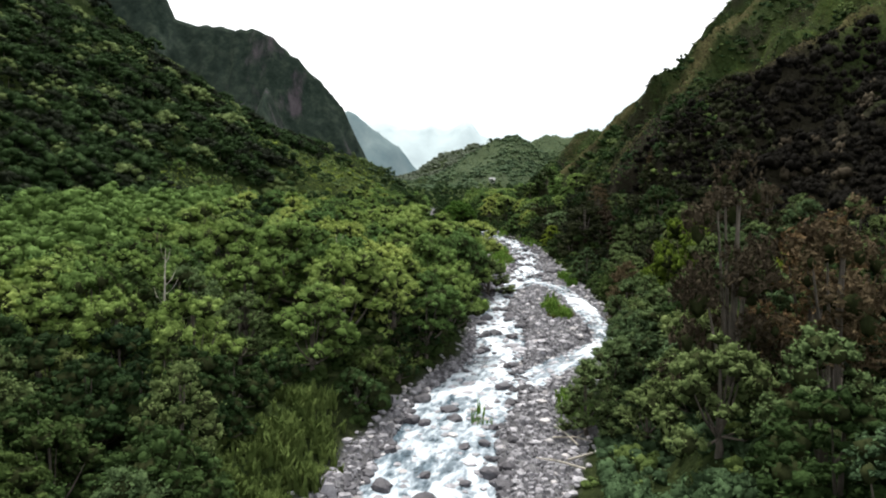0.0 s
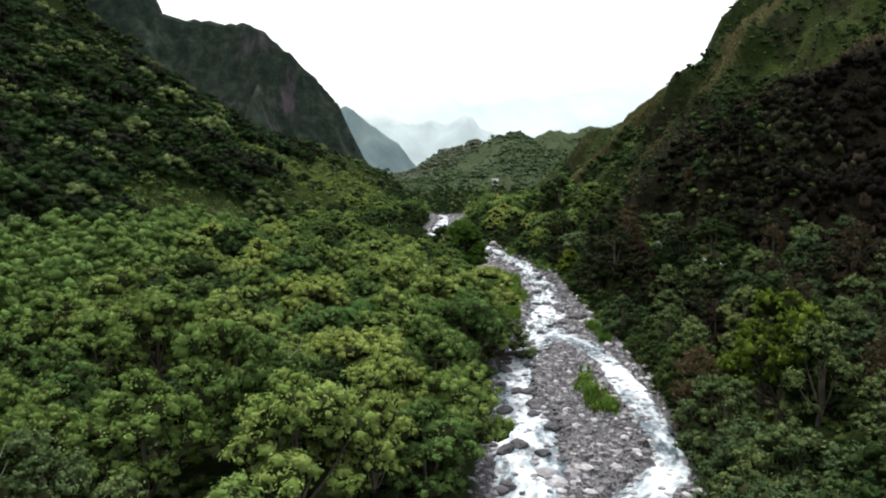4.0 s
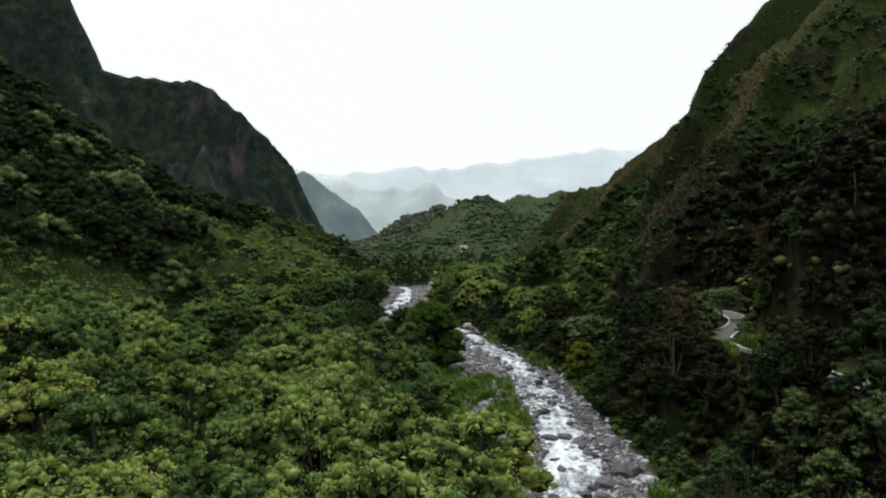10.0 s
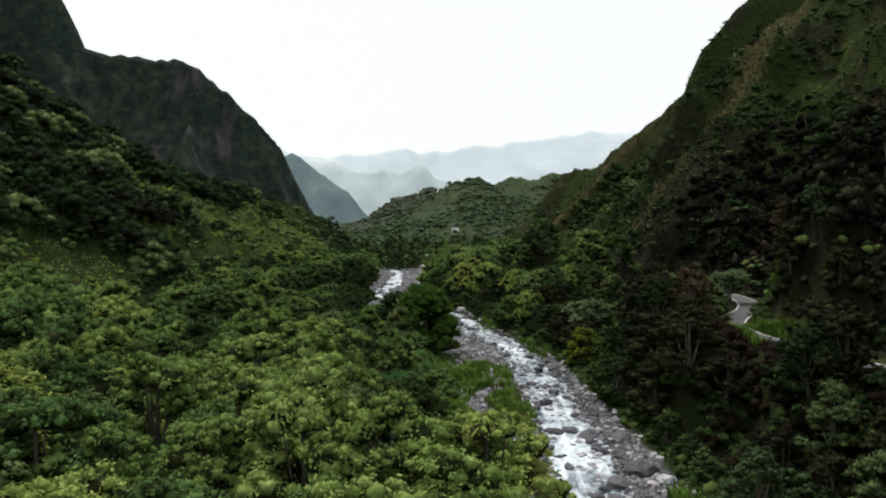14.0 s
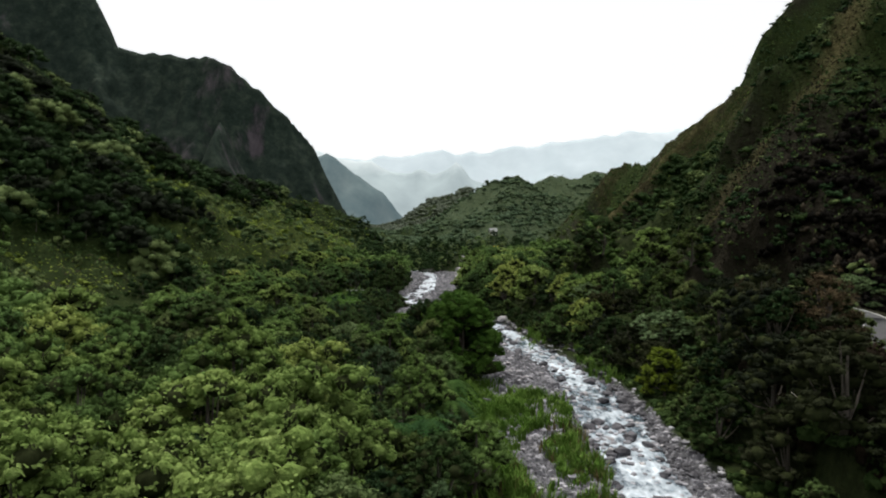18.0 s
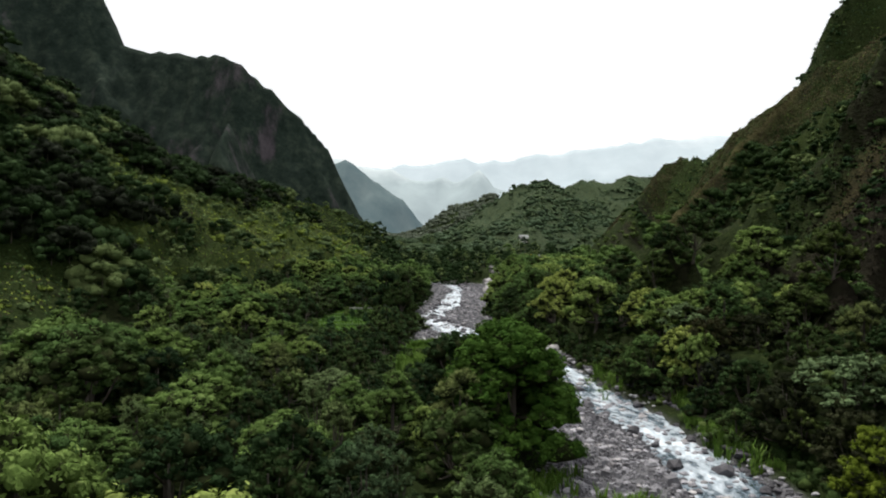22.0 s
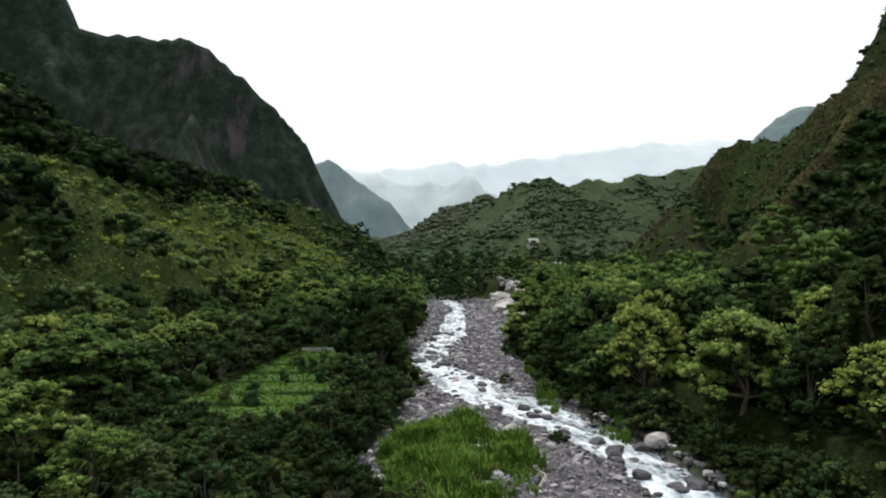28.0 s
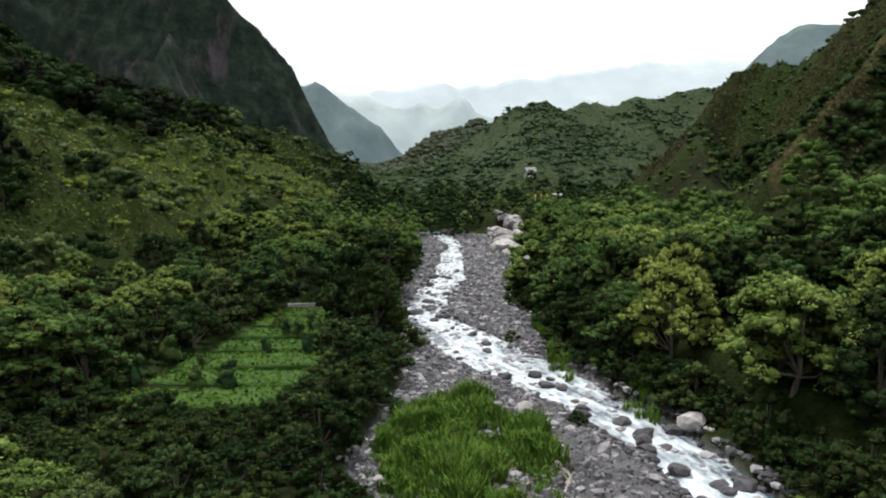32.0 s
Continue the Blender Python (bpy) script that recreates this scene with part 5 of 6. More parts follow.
scrub("scrub", "brown roadside thicket with shade put into its dark colour", LEAF["shaded_brown"], 4200, 74, (46, 96, 60, 236), lambda x, y, z, l, d, q: (crest_line(x, y) < 0.3) & (road_near(x, y)[0] > 4.6) & (x > np.interp(y, (60, 120, 200, 236), (56, 47, 52, 66))) & in_view(x, y), (0.9, 2.5), 80, 0.5, 1.05, 1.0, 0.2)
scrub("scrub", "dark scrub hanging over the road", LEAF["dusk"], 900, 83, (45, 68, 138, 190), lambda x, y, z, l, d, q: road_near(x, y)[0] > 4.4, (0.7, 2.0), 70, 0.42, 1.0, 0.9, 0.24)
scrub("scrub", "dull brown dry trees among the thicket beside the road", LEAF["brown"], 900, 75, (50, 96, 60, 236), lambda x, y, z, l, d, q: (crest_line(x, y) < 0.3) & (road_near(x, y)[0] > 5.5) & (x > np.interp(y, (60, 120, 200, 236), (60, 50, 56, 70))) & in_view(x, y) & (q > 0.0), (0.8, 2.2), 60, 0.45, 1.3, 1.0, 0.16)
scrub("scrub", "deep green bushes hanging on the steep ridges", LEAF["moss"], 9500, 76, RIGHT, lambda x, y, z, l, d, q: on_right(x, y) & (dry(x, y) < 0.5) & in_view(x, y) & (crest_line(x, y) < 0.35) & (d < 0.6 + 0.5 * q), (0.6, 1.9), 40, 0.5, 0.75, 0.85, 0.3)
scrub("scrub", "dark bushes in the gullies of the steep ridges", LEAF["dark"], 4600, 77, RIGHT, lambda x, y, z, l, d, q: on_right(x, y) & in_view(x, y) & (crest_line(x, y) < 0.3) & (y < 345) & (rib(x, y) + 0.5 * fbm(x, y, 16, 2, 38) > 0.0), (0.8, 2.4), 44, 0.5, 0.8, 0.85, 0.3)
scrub("scrub", "dark trees and bushes on the shaded face of the spur", LEAF["dark"], 1500, 84, (52, 120, 296, 352), lambda x, y, z, l, d, q: on_right(x, y) & (dry(x, y) < 0.5) & (crest_line(x, y) < 0.4), (1.0, 3.2), 50, 0.5, 0.9, 0.9, 0.28)
scrub("scrub", "dull olive bushes over the steep ridges", LEAF["olive"], 3600, 81, RIGHT, lambda x, y, z, l, d, q: on_right(x, y) & (dry(x, y) < 0.5) & in_view(x, y) & (crest_line(x, y) < 0.5) & (d < 0.5 - 0.6 * q), (0.5, 1.6), 40, 0.48, 0.75, 0.85, 0.3)
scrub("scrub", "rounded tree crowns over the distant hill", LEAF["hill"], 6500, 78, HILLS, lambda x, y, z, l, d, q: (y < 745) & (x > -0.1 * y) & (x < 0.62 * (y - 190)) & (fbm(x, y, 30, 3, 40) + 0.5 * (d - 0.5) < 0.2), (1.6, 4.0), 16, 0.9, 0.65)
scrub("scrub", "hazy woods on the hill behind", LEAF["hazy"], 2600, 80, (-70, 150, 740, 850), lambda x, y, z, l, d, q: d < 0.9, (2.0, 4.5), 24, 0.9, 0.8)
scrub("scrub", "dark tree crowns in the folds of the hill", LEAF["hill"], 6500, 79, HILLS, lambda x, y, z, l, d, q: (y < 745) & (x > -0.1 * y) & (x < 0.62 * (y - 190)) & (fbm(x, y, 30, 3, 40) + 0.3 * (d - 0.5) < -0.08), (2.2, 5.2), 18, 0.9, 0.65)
scrub("scrub", "blackish brown scrub on the bank below the road", LEAF["shaded_brown"], 900, 25, (27, 42, 96, 168), lambda x, y, z, l, d, q: (road_near(x, y)[0] > 3.2) & (x > np.interp(y, BANK_Y, BANK_R) + 4), (0.8, 1.9), 60, 0.45, 1.0, 1.0, 0.2)

# ---- stones ----
def stone_mesh(name, seed, material, detail=2):
    rng = random.Random(seed)
    bm = bmesh.new()
    bmesh.ops.create_icosphere(bm, subdivisions=detail, radius=1.0)
    off = Vector((rng.uniform(0, 50), rng.uniform(0, 50), rng.uniform(0, 50)))
    for v in bm.verts:
        v.co *= 1 + 0.5 * noise.noise(v.co * 1.0 + off) + 0.3 * noise.noise(v.co * 2.2 + off)
        v.co.z *= 0.72
    me = bpy.data.meshes.new(name)
    bm.to_mesh(me)
    bm.free()
    for p in me.polygons:
        p.use_smooth = False
    me.materials.append(material)
    return me


STONES = {"dark": [stone_mesh("boulder", 20 + k, ROCK_DARK) for k in range(5)], "grey": [stone_mesh("boulder", 30 + k, ROCK_GREY) for k in range(5)], "pale": [stone_mesh("boulder", 40 + k, ROCK_PALE) for k in range(4)]}
STONE_LABEL = {"dark": "wet dark boulder in the stream", "grey": "rounded grey boulder beside the stream", "pale": "pale dry boulder on the gravel bank"}


def boulder(kind, x, y, r, z=None, rng=random):
    g = float(stream_z(y)) if z is None else z
    ob = new("boulder", rng.choice(STONES[kind]))
    ob.matrix_world = pose(x, y, g + r * 0.12, rng.uniform(-15, 15), rng.uniform(-15, 15), rng.uniform(0, 360)) @ Matrix.Diagonal((r * rng.uniform(0.85, 1.3), r * rng.uniform(0.8, 1.1), r * rng.uniform(0.75, 1.05), 1))
    return tagged(ob, STONE_LABEL[kind], "boulder", "boulders in the stream bed")


rng = random.Random(77)
for k in range(210):  # in the water
    y = rng.uniform(38, 330)
    a, b = np.interp(y, STREAM_Y, STREAM_L), np.interp(y, STREAM_Y, STREAM_R)
    u = rng.choice((rng.uniform(0.0, 0.25), rng.uniform(0.75, 1.0), rng.uniform(0.1, 0.9)))
    boulder("dark", a + (b - a) * u, y, rng.uniform(0.25, 0.85), None, rng)
for k in range(120):  # along the banks
    y = rng.uniform(38, 330)
    lb, rb = np.interp(y, BANK_Y, BANK_L), np.interp(y, BANK_Y, BANK_R)
    x = rng.uniform(lb + 0.3, rb - 0.3)
    boulder(rng.choice(("grey", "grey", "dark", "dark", "dark", "pale")), x, y, rng.uniform(0.22, 0.62), ground_at(x, y), rng)
for x, y, r, kind in ((20.3, 138.5, 1.3, "dark"), (17.2, 136.2, 1.1, "dark"), (22.8, 140.5, 1.5, "dark"), (14.6, 141, 1.0, "dark"), (24.4, 138, 0.9, "grey"), (16.4, 250.5, 1.1, "pale"), (16.2, 246, 0.8, "grey"), (13.2, 247.5, 0.8, "dark"), (15.0, 241.5, 0.9, "dark"),
                      (5.6, 118, 1.4, "dark"), (21.5, 152.5, 1.4, "dark"), (24.0, 150, 1.2, "dark"), (18.0, 154, 1.0, "dark"), (9.5, 79.5, 1.0, "grey"), (10.8, 80.2, 0.9, "grey"), (8.6, 81.4, 1.1, "grey"), (12, 81, 0.8, "grey"), (-2.5, 243, 1.2, "pale"), (-1.5, 241.8, 0.9, "pale"), (3.6, 253.4, 1.0, "pale"), (-4.4, 297.5, 1.2, "dark")):
    boulder(kind, x, y, r, ground_at(x, y), rng)
for k in range(46):  # the pale rock bank at the bend
    y = rng.uniform(328, 392)
    x = float(np.interp(y, (328, 345, 380, 392), (11.8, 13.5, 14.5, 13))) + rng.uniform(-1.8, 3.6)
    boulder("pale", x, y, rng.uniform(0.9, 2.6), ground_at(x, y) + rng.uniform(-0.3, 0.9), rng)


def gravel_mesh(n, seed):
    """Small stones strewn over the bed, joined."""
    r = np.random.default_rng(seed)
    y = r.uniform(34, 390, n)
    lb, rb = np.interp(y, BANK_Y, BANK_L), np.interp(y, BANK_Y, BANK_R)
    x = lb + (rb - lb) * r.uniform(0.0, 1.0, n)
    z = height(x, y)[0]
    dry = z > stream_z(y) - 0.22
    x, y, z = x[dry], y[dry], z[dry]
    ico = np.array([(-1, -1, -1), (1, -1, -1), (1, 1, -1), (-1, 1, -1), (-0.5, -0.5, 0.8), (0.5, -0.5, 0.8), (0.5, 0.5, 0.8), (-0.5, 0.5, 0.8)]) * 0.75
    tri = np.array([(4, 5, 6), (4, 6, 7), (0, 1, 5), (0, 5, 4), (1, 2, 6), (1, 6, 5), (2, 3, 7), (2, 7, 6), (3, 0, 4), (3, 4, 7)])
    m = len(x)
    s = r.gamma(1.2, 0.10, m) + 0.06
    a = r.uniform(0, 6.28, m)
    p = ico[None] * (1 + r.uniform(-0.4, 0.4, (m, 8, 1))) * (s[:, None] * np.stack([r.uniform(0.8, 1.4, m), r.uniform(0.7, 1.1, m), r.uniform(0.5, 0.9, m)], 1))[:, None, :]
    c, q = np.cos(a)[:, None], np.sin(a)[:, None]
    P = np.stack([p[..., 0] * c - p[..., 1] * q + x[:, None], p[..., 0] * q + p[..., 1] * c + y[:, None], p[..., 2] + z[:, None] + 0.08], -1)
    return mesh_np("gravel", P.reshape(-1, 3), (tri[None] + (np.arange(m) * 8)[:, None, None]).reshape(-1, 3), [ROCK_GREY])


def cobbles(label, material, n, seed, sizes, near_water):
    """Larger loose stones, joined: all over the bed, or along the water's edges."""
    r = np.random.default_rng(seed)
    y = r.uniform(36, 390, n)
    lb, rb = np.interp(y, BANK_Y, BANK_L), np.interp(y, BANK_Y, BANK_R)
    x = lb + (rb - lb) * r.uniform(-0.04, 1.04, n)
    if near_water:
        edge = np.where(r.uniform(size=n) < 0.5, np.interp(y, STREAM_Y, STREAM_L), np.interp(y, STREAM_Y, STREAM_R))
        x = edge + np.sign(edge - 0.5 * (np.interp(y, STREAM_Y, STREAM_L) + np.interp(y, STREAM_Y, STREAM_R))) * r.normal(0.7, 0.5, n)
    z = np.maximum(height(x, y)[0], stream_z(y) - 0.1)
    size = sizes[0] + (sizes[1] - sizes[0]) * r.beta(1.1, 3.0, n)
    me = mesh_np("cobbles", *lumps(np.stack([x, y, z + size * 0.15, size, np.full(n, 0.62)], 1), r, BALL, 1.0, 0.3), [material])
    return tagged(new("cobbles", me), label, "stones", kind="stuff")


cobbles("grey cobbles strewn over the stream bed", ROCK_GREY, 3800, 7, (0.2, 0.62), False)
cobbles("dark wet cobbles along the water's edge", ROCK_DARK, 1700, 8, (0.2, 0.7), True)
cobbles("pale dry cobbles on the gravel bars", ROCK_PALE, 700, 9, (0.2, 0.6), False)
tagged(new("gravel", gravel_mesh(60000, 5)), "loose grey river stones on the bed", "gravel", kind="stuff")

# ---- grass on banks and islands ----
def grass(name, label, spots, seed, tall, material, blades=9, blade_w=0.07):
    """Tufts of bent blades within ellipses (x, y, rx, ry, tufts)."""
    r = np.random.default_rng(seed)
    V, F, o = [], [], 0
    for cx, cy, rx, ry, n in spots:
        a, q = r.uniform(0, 6.283, n), np.sqrt(r.uniform(0, 1, n)) * (0.8 + 0.3 * r.uniform(0, 1, n))
        x, y = cx + rx * q * np.cos(a), cy + ry * q * np.sin(a)
        ok = fbm(x, y, 3.4, 3, 91) + r.normal(0, 0.16, n) > -0.2 + 1.1 * np.maximum(0, q - 0.55)
        x, y = x[ok], y[ok]
        z = height(x, y)[0]
        x, y, z = (np.repeat(k, blades) for k in (x, y, z))
        m = len(x)
        b = r.uniform(0, 6.283, m)
        h = r.uniform(0.45, 1.0, m) * tall * np.clip(0.85 + 1.1 * fbm(x, y, 2.6, 2, 92), 0.4, 1.35)
        lean = r.uniform(0.15, 0.6, m) * h
        dx, dy = np.cos(b), np.sin(b)
        x, y = x + r.normal(0, 0.16, m), y + r.normal(0, 0.16, m)
        w = blade_w * r.uniform(0.7, 1.6, m)
        root = np.stack([x, y, z - 0.05], -1)
        sidev = np.stack([-dy * w, dx * w, np.zeros(m)], -1)
        mid = np.stack([x + dx * lean * 0.35, y + dy * lean * 0.35, z + h * 0.65], -1)
        tip = np.stack([x + dx * lean, y + dy * lean, z + h * 0.95], -1)
        V.append(np.stack([root - sidev, root + sidev, mid + sidev * 0.8, mid - sidev * 0.8, tip], 1).reshape(-1, 3))
        i = o + np.arange(m) * 5
        F.append(np.stack([i, i + 1, i + 2, i, i + 2, i + 3, i + 3, i + 2, i + 4], 1).reshape(-1, 3))
        o += m * 5
    return tagged(new(name, mesh_np(name, np.concatenate(V), np.concatenate(F), [material])), label, "grass", kind="stuff")


grass("tall_grass", "tall bright green grass on the gravel banks", [(-1.5, 247, 7.2, 12.0, 3200), (16.8, 100, 1.8, 11, 330), (12.5, 58, 2.2, 7, 200), (9.5, 152, 3.6, 14, 620), (8, 176, 4.2, 14, 760), (9, 182, 4.5, 12, 420), (7.5, 215, 4.0, 14, 560), (-2, 222, 5.5, 13, 900), (5, 150, 4, 14, 420), (26.5, 204, 3.0, 14, 520), (20, 226, 2.2, 8, 240), (9, 268, 1.3, 5, 110), (9.5, 281, 1.2, 5, 110), (10.5, 318, 1.6, 8, 160), (14, 256, 1.5, 5, 110), (39.2, 156, 2.2, 9, 260), (45.2, 157, 1.2, 7, 260), (48.4, 165, 1.8, 4, 160), (13.6, 178, 3.6, 11, 420), (14.0, 160, 2.8, 10, 320), (11.6, 146, 2.4, 8, 240), (3.5, 56, 1.2, 3, 60), (-18, 292, 5, 12, 300), (24, 130, 1.6, 6, 120)], 3, 1.6, LEAF["grass"], 8, 0.06)

grass("tall_grass", "deep green reedy grass under the trees", [(-10.2, 44, 4.2, 8, 760), (-13, 38, 4, 6, 300)], 4, 1.5, LEAF["moss"], 10, 0.085)

grass("dry_grass", "scattered dry yellowish stalks on the gravel banks", [(-1.5, 247, 7, 12, 300), (14, 165, 3, 14, 160), (9, 150, 4, 14, 160), (7.5, 215, 4, 14, 160), (16.8, 100, 2, 11, 60)], 5, 1.3, LEAF["straw"], 7, 0.05)

# ---- road ----
def ribbon(name, line, half, lift, material, offset=0.0, thick=0.06):
    """A strip of road along a line of places, with a little thickness."""
    pts = []
    for i in range(len(line) - 1):
        q = [Vector(line[min(max(i + o, 0), len(line) - 1)]) for o in (-1, 0, 1, 2)]
        for k in range(6):
            t = k / 6
            pts.append(0.5 * (2 * q[1] + (q[2] - q[0]) * t + (2 * q[0] - 5 * q[1] + 4 * q[2] - q[3]) * t * t + (3 * q[1] - 3 * q[2] + q[3] - q[0]) * t ** 3))
    pts.append(Vector(line[-1]))
    verts = []
    for k, p in enumerate(pts):
        d = pts[min(k + 1, len(pts) - 1)] - pts[max(k - 1, 0)]
        s = Vector((-d.y, d.x, 0)).normalized()
        for e in (-1, 1):
            q = p + s * (offset + e * half)
            verts += [(q.x, q.y, p.z + lift), (q.x, q.y, p.z + lift - thick - 0.3)]
    faces = []
    for k in range(len(pts) - 1):
        o = k * 4
        faces += [(o, o + 2, o + 6, o + 4), (o + 1, o, o + 4, o + 5), (o + 2, o + 3, o + 7, o + 6)]
    return new(name, mesh_np(name, verts, faces, [material]))


road = tagged(ribbon("road", ROAD, 1.9, 0.06, ASPHALT), "narrow grey asphalt road on a bench above the stream", "road", kind="structure")
for side in (-1.7, 1.7):
    line = ribbon("road_line", ROAD, 0.06, 0.075, LINE, side, 0.005)
    line.parent = road

# ---- houses and small built things up the valley ----
WALL_PAINT = plain_material("white_wall_paint", (0.66, 0.66, 0.64), (0.8, 0.8, 0.78), 1.2)
ROOF_TIN = plain_material("pale_tin_roof", (0.16, 0.17, 0.17), (0.28, 0.29, 0.29), 0.8, 0.5)
WINDOW_DARK = plain_material("dark_window_glass", (0.02, 0.025, 0.03), (0.04, 0.045, 0.05), 2.0, 0.15, 0.5)
YELLOW_PAINT = plain_material("yellow_paint", (0.65, 0.5, 0.04), (0.8, 0.62, 0.07), 5.0)
CONCRETE = plain_material("weathered_concrete", (0.30, 0.30, 0.28), (0.5, 0.5, 0.47), 1.0, 0.85)


def house(x, y, turn, w, d, h, label):
    root = tagged(new("house"), label, "house", "houses up the valley")
    z = ground_at(x, y)
    root.matrix_world = pose(x, y, z, 0, 0, turn)
    part("wall", box(bmesh.new(), (w, d, h + 1.0), (0, 0, h / 2 - 0.5), 0, 0.03), WALL_PAINT, root)
    bm = bmesh.new()
    e = 0.5
    corners = [(-w / 2 - e, -d / 2 - e, h), (w / 2 + e, -d / 2 - e, h), (w / 2 + e, d / 2 + e, h), (-w / 2 - e, d / 2 + e, h), (-w / 2 - e, 0, h + 1.5), (w / 2 + e, 0, h + 1.5)]
    v = [bm.verts.new(c) for c in corners] + [bm.verts.new((c[0], c[1], c[2] + 0.15)) for c in corners]
    for q in ((0, 1, 5, 4), (2, 3, 4, 5), (3, 0, 4), (1, 2, 5)):
        bm.faces.new([v[i + 6] for i in q])
        bm.faces.new([v[i] for i in reversed(q)])
    for a, b in ((0, 1), (1, 2), (2, 3), (3, 0)):
        bm.faces.new((v[a], v[b], v[b + 6], v[a + 6]))
    part("roof", bm, ROOF_TIN, root, "pale tin gable roof")
    for k in range(3):
        part("window", box(bmesh.new(), (0.9, 0.08, 1.0), (-w / 2 + w * (k + 0.5) / 3, -d / 2 - 0.02, h * 0.55), 0, 0.01), WINDOW_DARK, root, "dark glass window")
    return root


house(32.4, 455, 12, 3.2, 3.0, 1.9, "small white house with pale tin roof on the hillside")
house(37.5, 418, -8, 5.0, 4.0, 3.0, "pale low building with tin roof among the trees")


def post(x, y):
    root = tagged(new("marker_post"), "short yellow marker post beside the building", "post", "yellow marker posts")
    root.matrix_world = pose(x, y, ground_at(x, y))
    part("shaft", box(bmesh.new(), (0.28, 0.28, 4.6), (0, 0, 2.3), 0, 0.03), CONCRETE, root)
    part("head", box(bmesh.new(), (0.4, 0.4, 1.1), (0, 0, 5.1), 0, 0.06), YELLOW_PAINT, root, "yellow painted head")
    return root


for k in range(3):
    post(26.5 + k * 1.7, 402)

# ---- terraced garden beside the stream ----
def garden():
    """Stepped beds with low crops, earth rims and a few bushes."""
    edge = 0
    for k in range(7):
        y0, y1 = 246.5 + k * 4.9, 246.5 + k * 4.9 + 4.3
        xa = np.interp(y0, (246, 252, 262, 281), (-28, -27.5, -25, -22.5))
        xb = np.interp(y0, (246, 252, 262, 281), (-16, -13.6, -14.2, -15.2))
        z = ground_at((xa + xb) / 2, (y0 + y1) / 2) + 0.25
        bed = tagged(new("garden_bed"), "flat green terrace bed with low leafy crop", "garden bed", "terraced garden beds")
        bed.matrix_world = pose((xa + xb) / 2, (y0 + y1) / 2, z, 0, 0, (3, -4, 5, -2, 4, -5, 1)[k])
        w, d = xb - xa - (0, 1.2, 0.3, 1.6, 0.4, 1.2, 0)[k], y1 - y0 - (0.2, 0.9, 0.0, 0.6, 0.9, 0.1, 0.5)[k]
        part("soil", box(bmesh.new(), (w, d, 0.9), (0, 0, -0.42), 0, 0.08), BED_EARTH, bed)
        for s in (-1, 1):
            part("rim", box(bmesh.new(), (w + 0.5, 0.35, 0.8), (0, s * (d / 2 + 0.17), -0.36), 0, 0.12), BED_EARTH, bed, "raised earth rim")
        r = np.random.default_rng(900 + k)
        n = int(w * d * 15)
        at = np.stack([r.uniform(-w / 2, w / 2, n), r.uniform(-d / 2 - 0.35, d / 2 + 0.35, n), r.uniform(0.06, 0.24, n)], 1)
        v, f = leaf_cards(at, np.array([0, 0, 1.0]) + r.normal(size=(n, 3)) * 0.45, 0.34, r)
        crop = new("crop", mesh_np("crop", v, f, [LEAF["crop"]]))
        crop.parent = bed
        tagged(crop, kind="stuff")


BED_EARTH = plain_material("grassy_earth", (0.02, 0.045, 0.008), (0.05, 0.11, 0.016), 2.0, 0.95)
garden()
rng = random.Random(31)
for x, y, s in ((-22.5, 251.0, 1.3), (-20.2, 251.4, 1.4), (-24.0, 256, 0.9), (-19.5, 261, 1.0), (-17.5, 266, 1.3), (-18.8, 267, 1.2), (-20.5, 271, 1.1), (-16.6, 270, 1.4), (-26.8, 257, 1.6), (-27.8, 252, 1.5), (-15.4, 261, 1.3)):
    r = np.random.default_rng(int(x * -100 + y))
    ob = tagged(new("garden_bush"), "small leafy bush between the garden beds", "bush", "garden bushes")
    ob.matrix_world = Matrix.Translation((x, y, ground_at(x, y)))
    puffs = [(r.uniform(-0.3, 0.3) * s, r.uniform(-0.3, 0.3) * s, s * (0.4 + 0.26 * k), s * (0.52 - 0.05 * k), 1.0) for k in range(5)]
    ob_crown = new("crown", foliage("crown", LEAF["moss"], (), lumps(puffs, r, BALL, 0.8, 0.5), puff_leaves(puffs, 110, 0.24, r)))
    ob_crown.parent = ob
wall = tagged(new("garden_wall"), "low pale concrete wall at the garden's end", "wall")
wall.matrix_world = pose(-19.2, 281.6, ground_at(-19.2, 281.6), 0, 0, 4)
part("coping", box(bmesh.new(), (5.0, 0.36, 0.1), (0, 0, 0.45), 0, 0.02), CONCRETE, wall)
part("face", box(bmesh.new(), (4.8, 0.26, 0.9), (0, 0, -0.05), 0, 0.02), CONCRETE, wall)

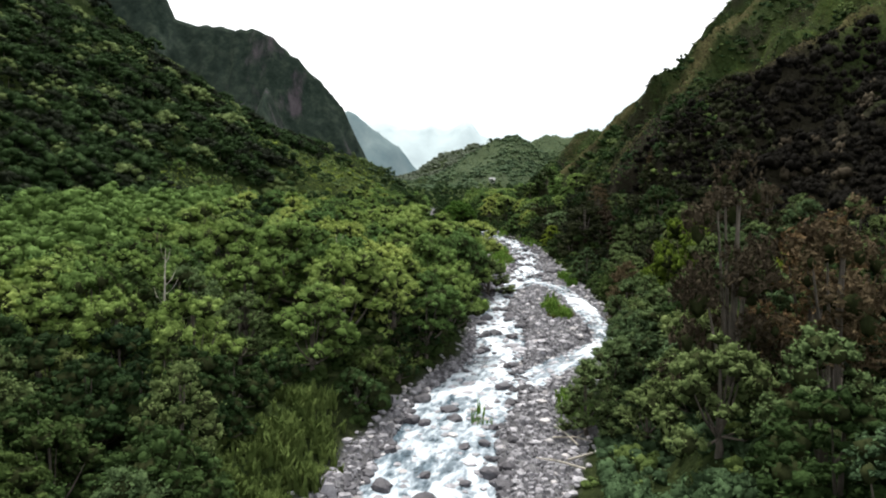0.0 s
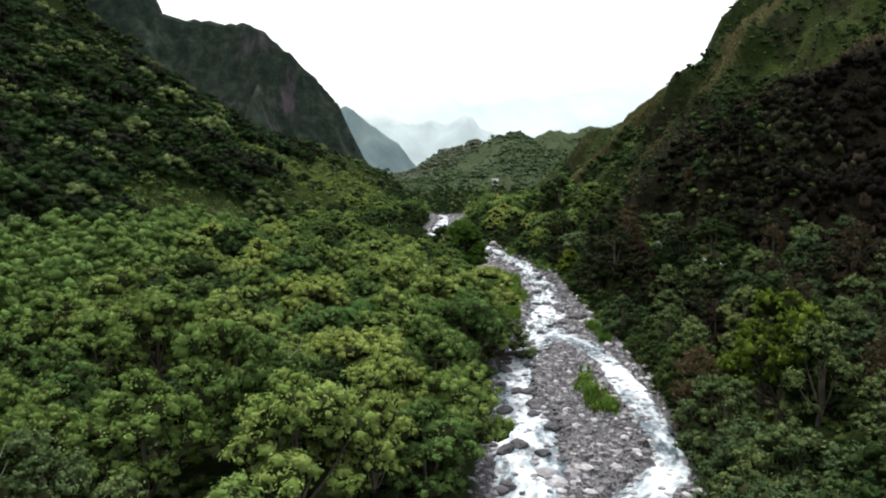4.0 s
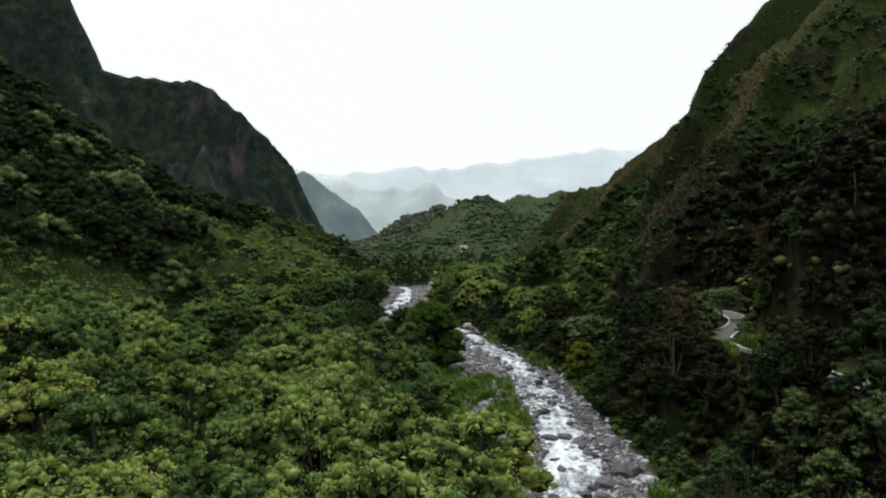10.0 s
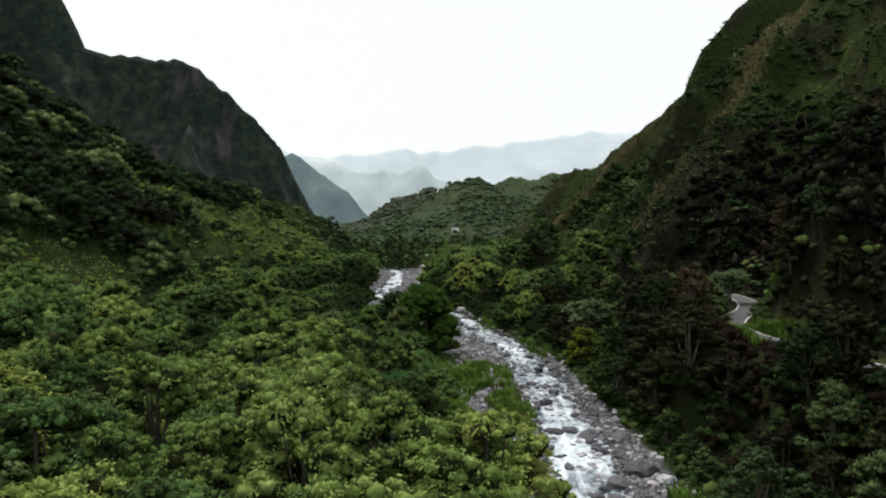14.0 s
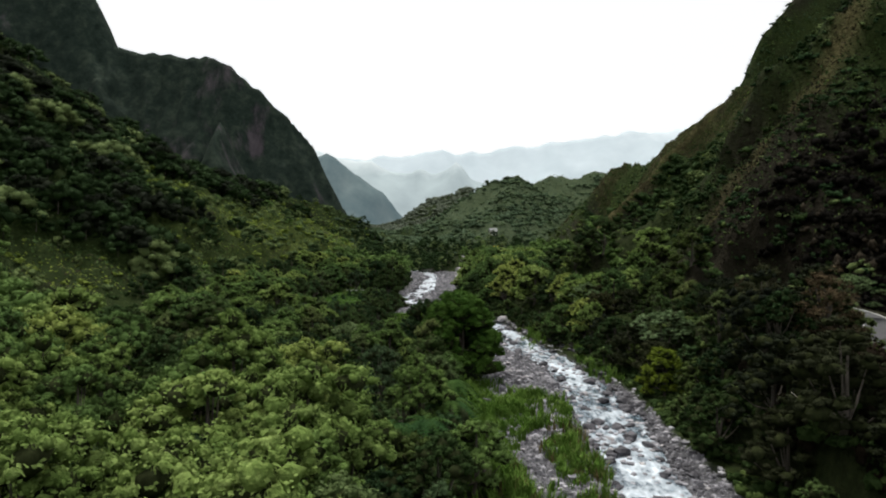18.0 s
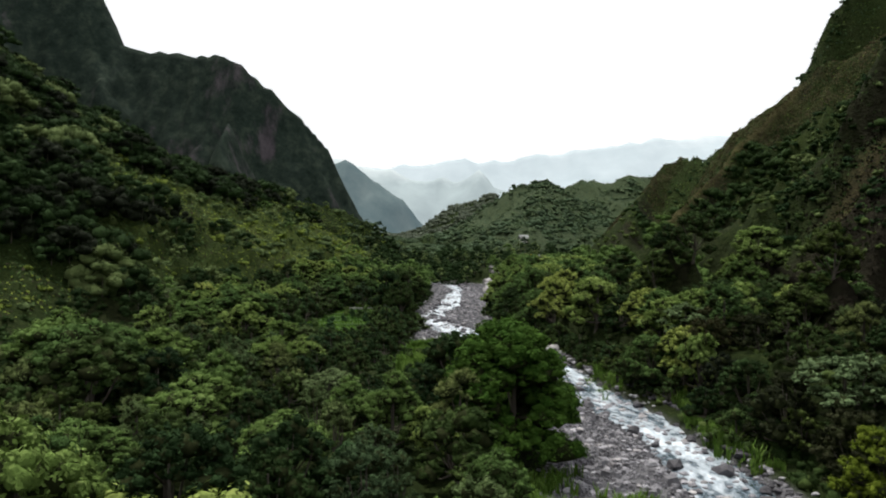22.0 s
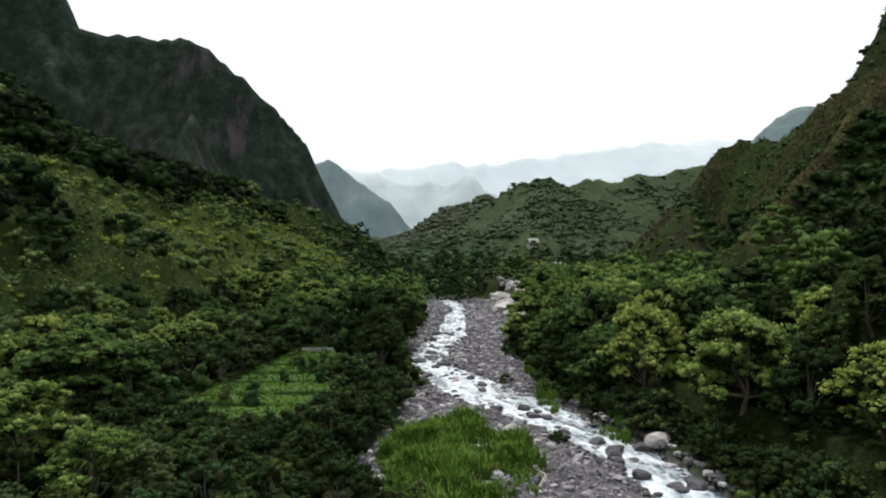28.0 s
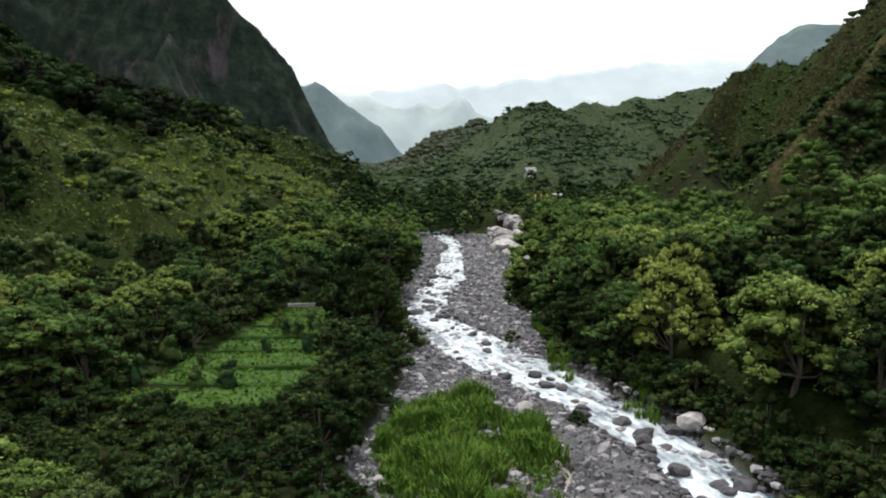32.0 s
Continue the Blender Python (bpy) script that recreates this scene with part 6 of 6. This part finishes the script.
# ---- palms, driftwood, dead tree ----
def palm(x, y, tall, seed):
    r = np.random.default_rng(seed)
    root = tagged(new("palm_tree"), "dark green palm among the forest trees", "palm tree", "palms in the forest")
    root.matrix_world = pose(x, y, ground_at(x, y), 0, 0, float(r.uniform(0, 360)))
    trunk = new("trunk", limbs_mesh("trunk", [([(0, 0, -0.3), (0.15, 0, tall * 0.5), (0.1, 0.1, tall)], [0.2, 0.16, 0.14])], BARK))
    trunk.parent = root
    for k in range(16):
        a, lift = k * 2.4, r.uniform(0.1, 1.0)
        V, F = [], []
        length = r.uniform(2.4, 3.2)
        s, d = Vector((-math.sin(a), math.cos(a), 0)), Vector((math.cos(a), math.sin(a), 0)) * 0.28
        for j in range(13):
            t = j / 12
            c = Vector((math.cos(a) * length * t, math.sin(a) * length * t, tall + lift * 1.6 * t - 2.6 * t * t))
            w = 0.62 * math.sin(math.pi * min(1, t * 0.85 + 0.12))
            V += [tuple(c), tuple(c + s * w + d + Vector((0, 0, -0.22))), tuple(c - s * w + d + Vector((0, 0, -0.22)))]
            if j:
                o = 3 * j - 3
                F += [(o, o + 1, o + 3), (o, o + 3, o + 2)]
        frond = new("frond", mesh_np("frond", V, F, [LEAF["palm"]]))
        frond.parent = root


for k, (x, y, h) in enumerate(((-9.5, 104, 7.0), (-11.8, 101, 6.4), (-7.5, 108, 6.2), (-2.0, 150, 4.0), (0.5, 153, 3.6), (2.6, 160, 3.4), (3.0, 167, 3.6))):
    palm(x, y, h, 820 + k)


def driftwood(x, y, length, turn, tilt, seed):
    r = random.Random(seed)
    root = new("driftwood", limbs_mesh("driftwood", [([(0, 0, 0), (length * 0.5, r.uniform(-0.2, 0.2), 0.1), (length, r.uniform(-0.3, 0.3), 0)], [0.09, 0.075, 0.03]), ([(length * 0.55, 0, 0.1), (length * 0.75, 0.5, 0.4)], [0.045, 0.015])], DEAD))
    root.matrix_world = pose(x, y, ground_at(x, y) + 0.22, 0, tilt, turn)
    return tagged(root, "bleached driftwood log on the stream bank", "log", "driftwood logs")


for k, (x, y, l, t) in enumerate(((9.0, 46.5, 4.5, 20), (10.2, 48.8, 3.6, 110), (8.6, 50.5, 3.2, -30), (11, 51.5, 2.8, 60), (9.8, 44.2, 3.4, 160), (4.2, 239, 2.6, 70), (5.0, 240.5, 2.2, 100), (8.8, 287, 3.0, 40), (31.5, 152.0, 3.4, 120))):
    driftwood(x, y, l, t, -6 if k < 8 else -35, 60 + k)


def snag(x, y, tall, seed):
    r = random.Random(seed)
    lines = [([(0, 0, -0.3), (0.1, 0.1, tall * 0.6), (0.3, 0, tall)], [0.13, 0.09, 0.02])]
    for k in range(6):
        z, a = tall * r.uniform(0.5, 0.95), r.uniform(0, 6.28)
        lines.append(([(0.1, 0.05, z), (math.cos(a) * 0.9, math.sin(a) * 0.9, z + 0.6), (math.cos(a) * 1.3, math.sin(a) * 1.3, z + 1.4)], [0.04, 0.03, 0.01]))
    root = tagged(new("dead_tree"), "bare bleached dead tree above the forest canopy", "dead tree", "dead trees")
    root.matrix_world = pose(x, y, ground_at(x, y))
    stem = new("stem", limbs_mesh("stem", lines, DEAD))
    stem.parent = root


snag(-23.5, 56.5, 10.2, 4)
snag(-11.2, 70.0, 10.5, 9)
snag(-6.0, 93, 8.5, 12)
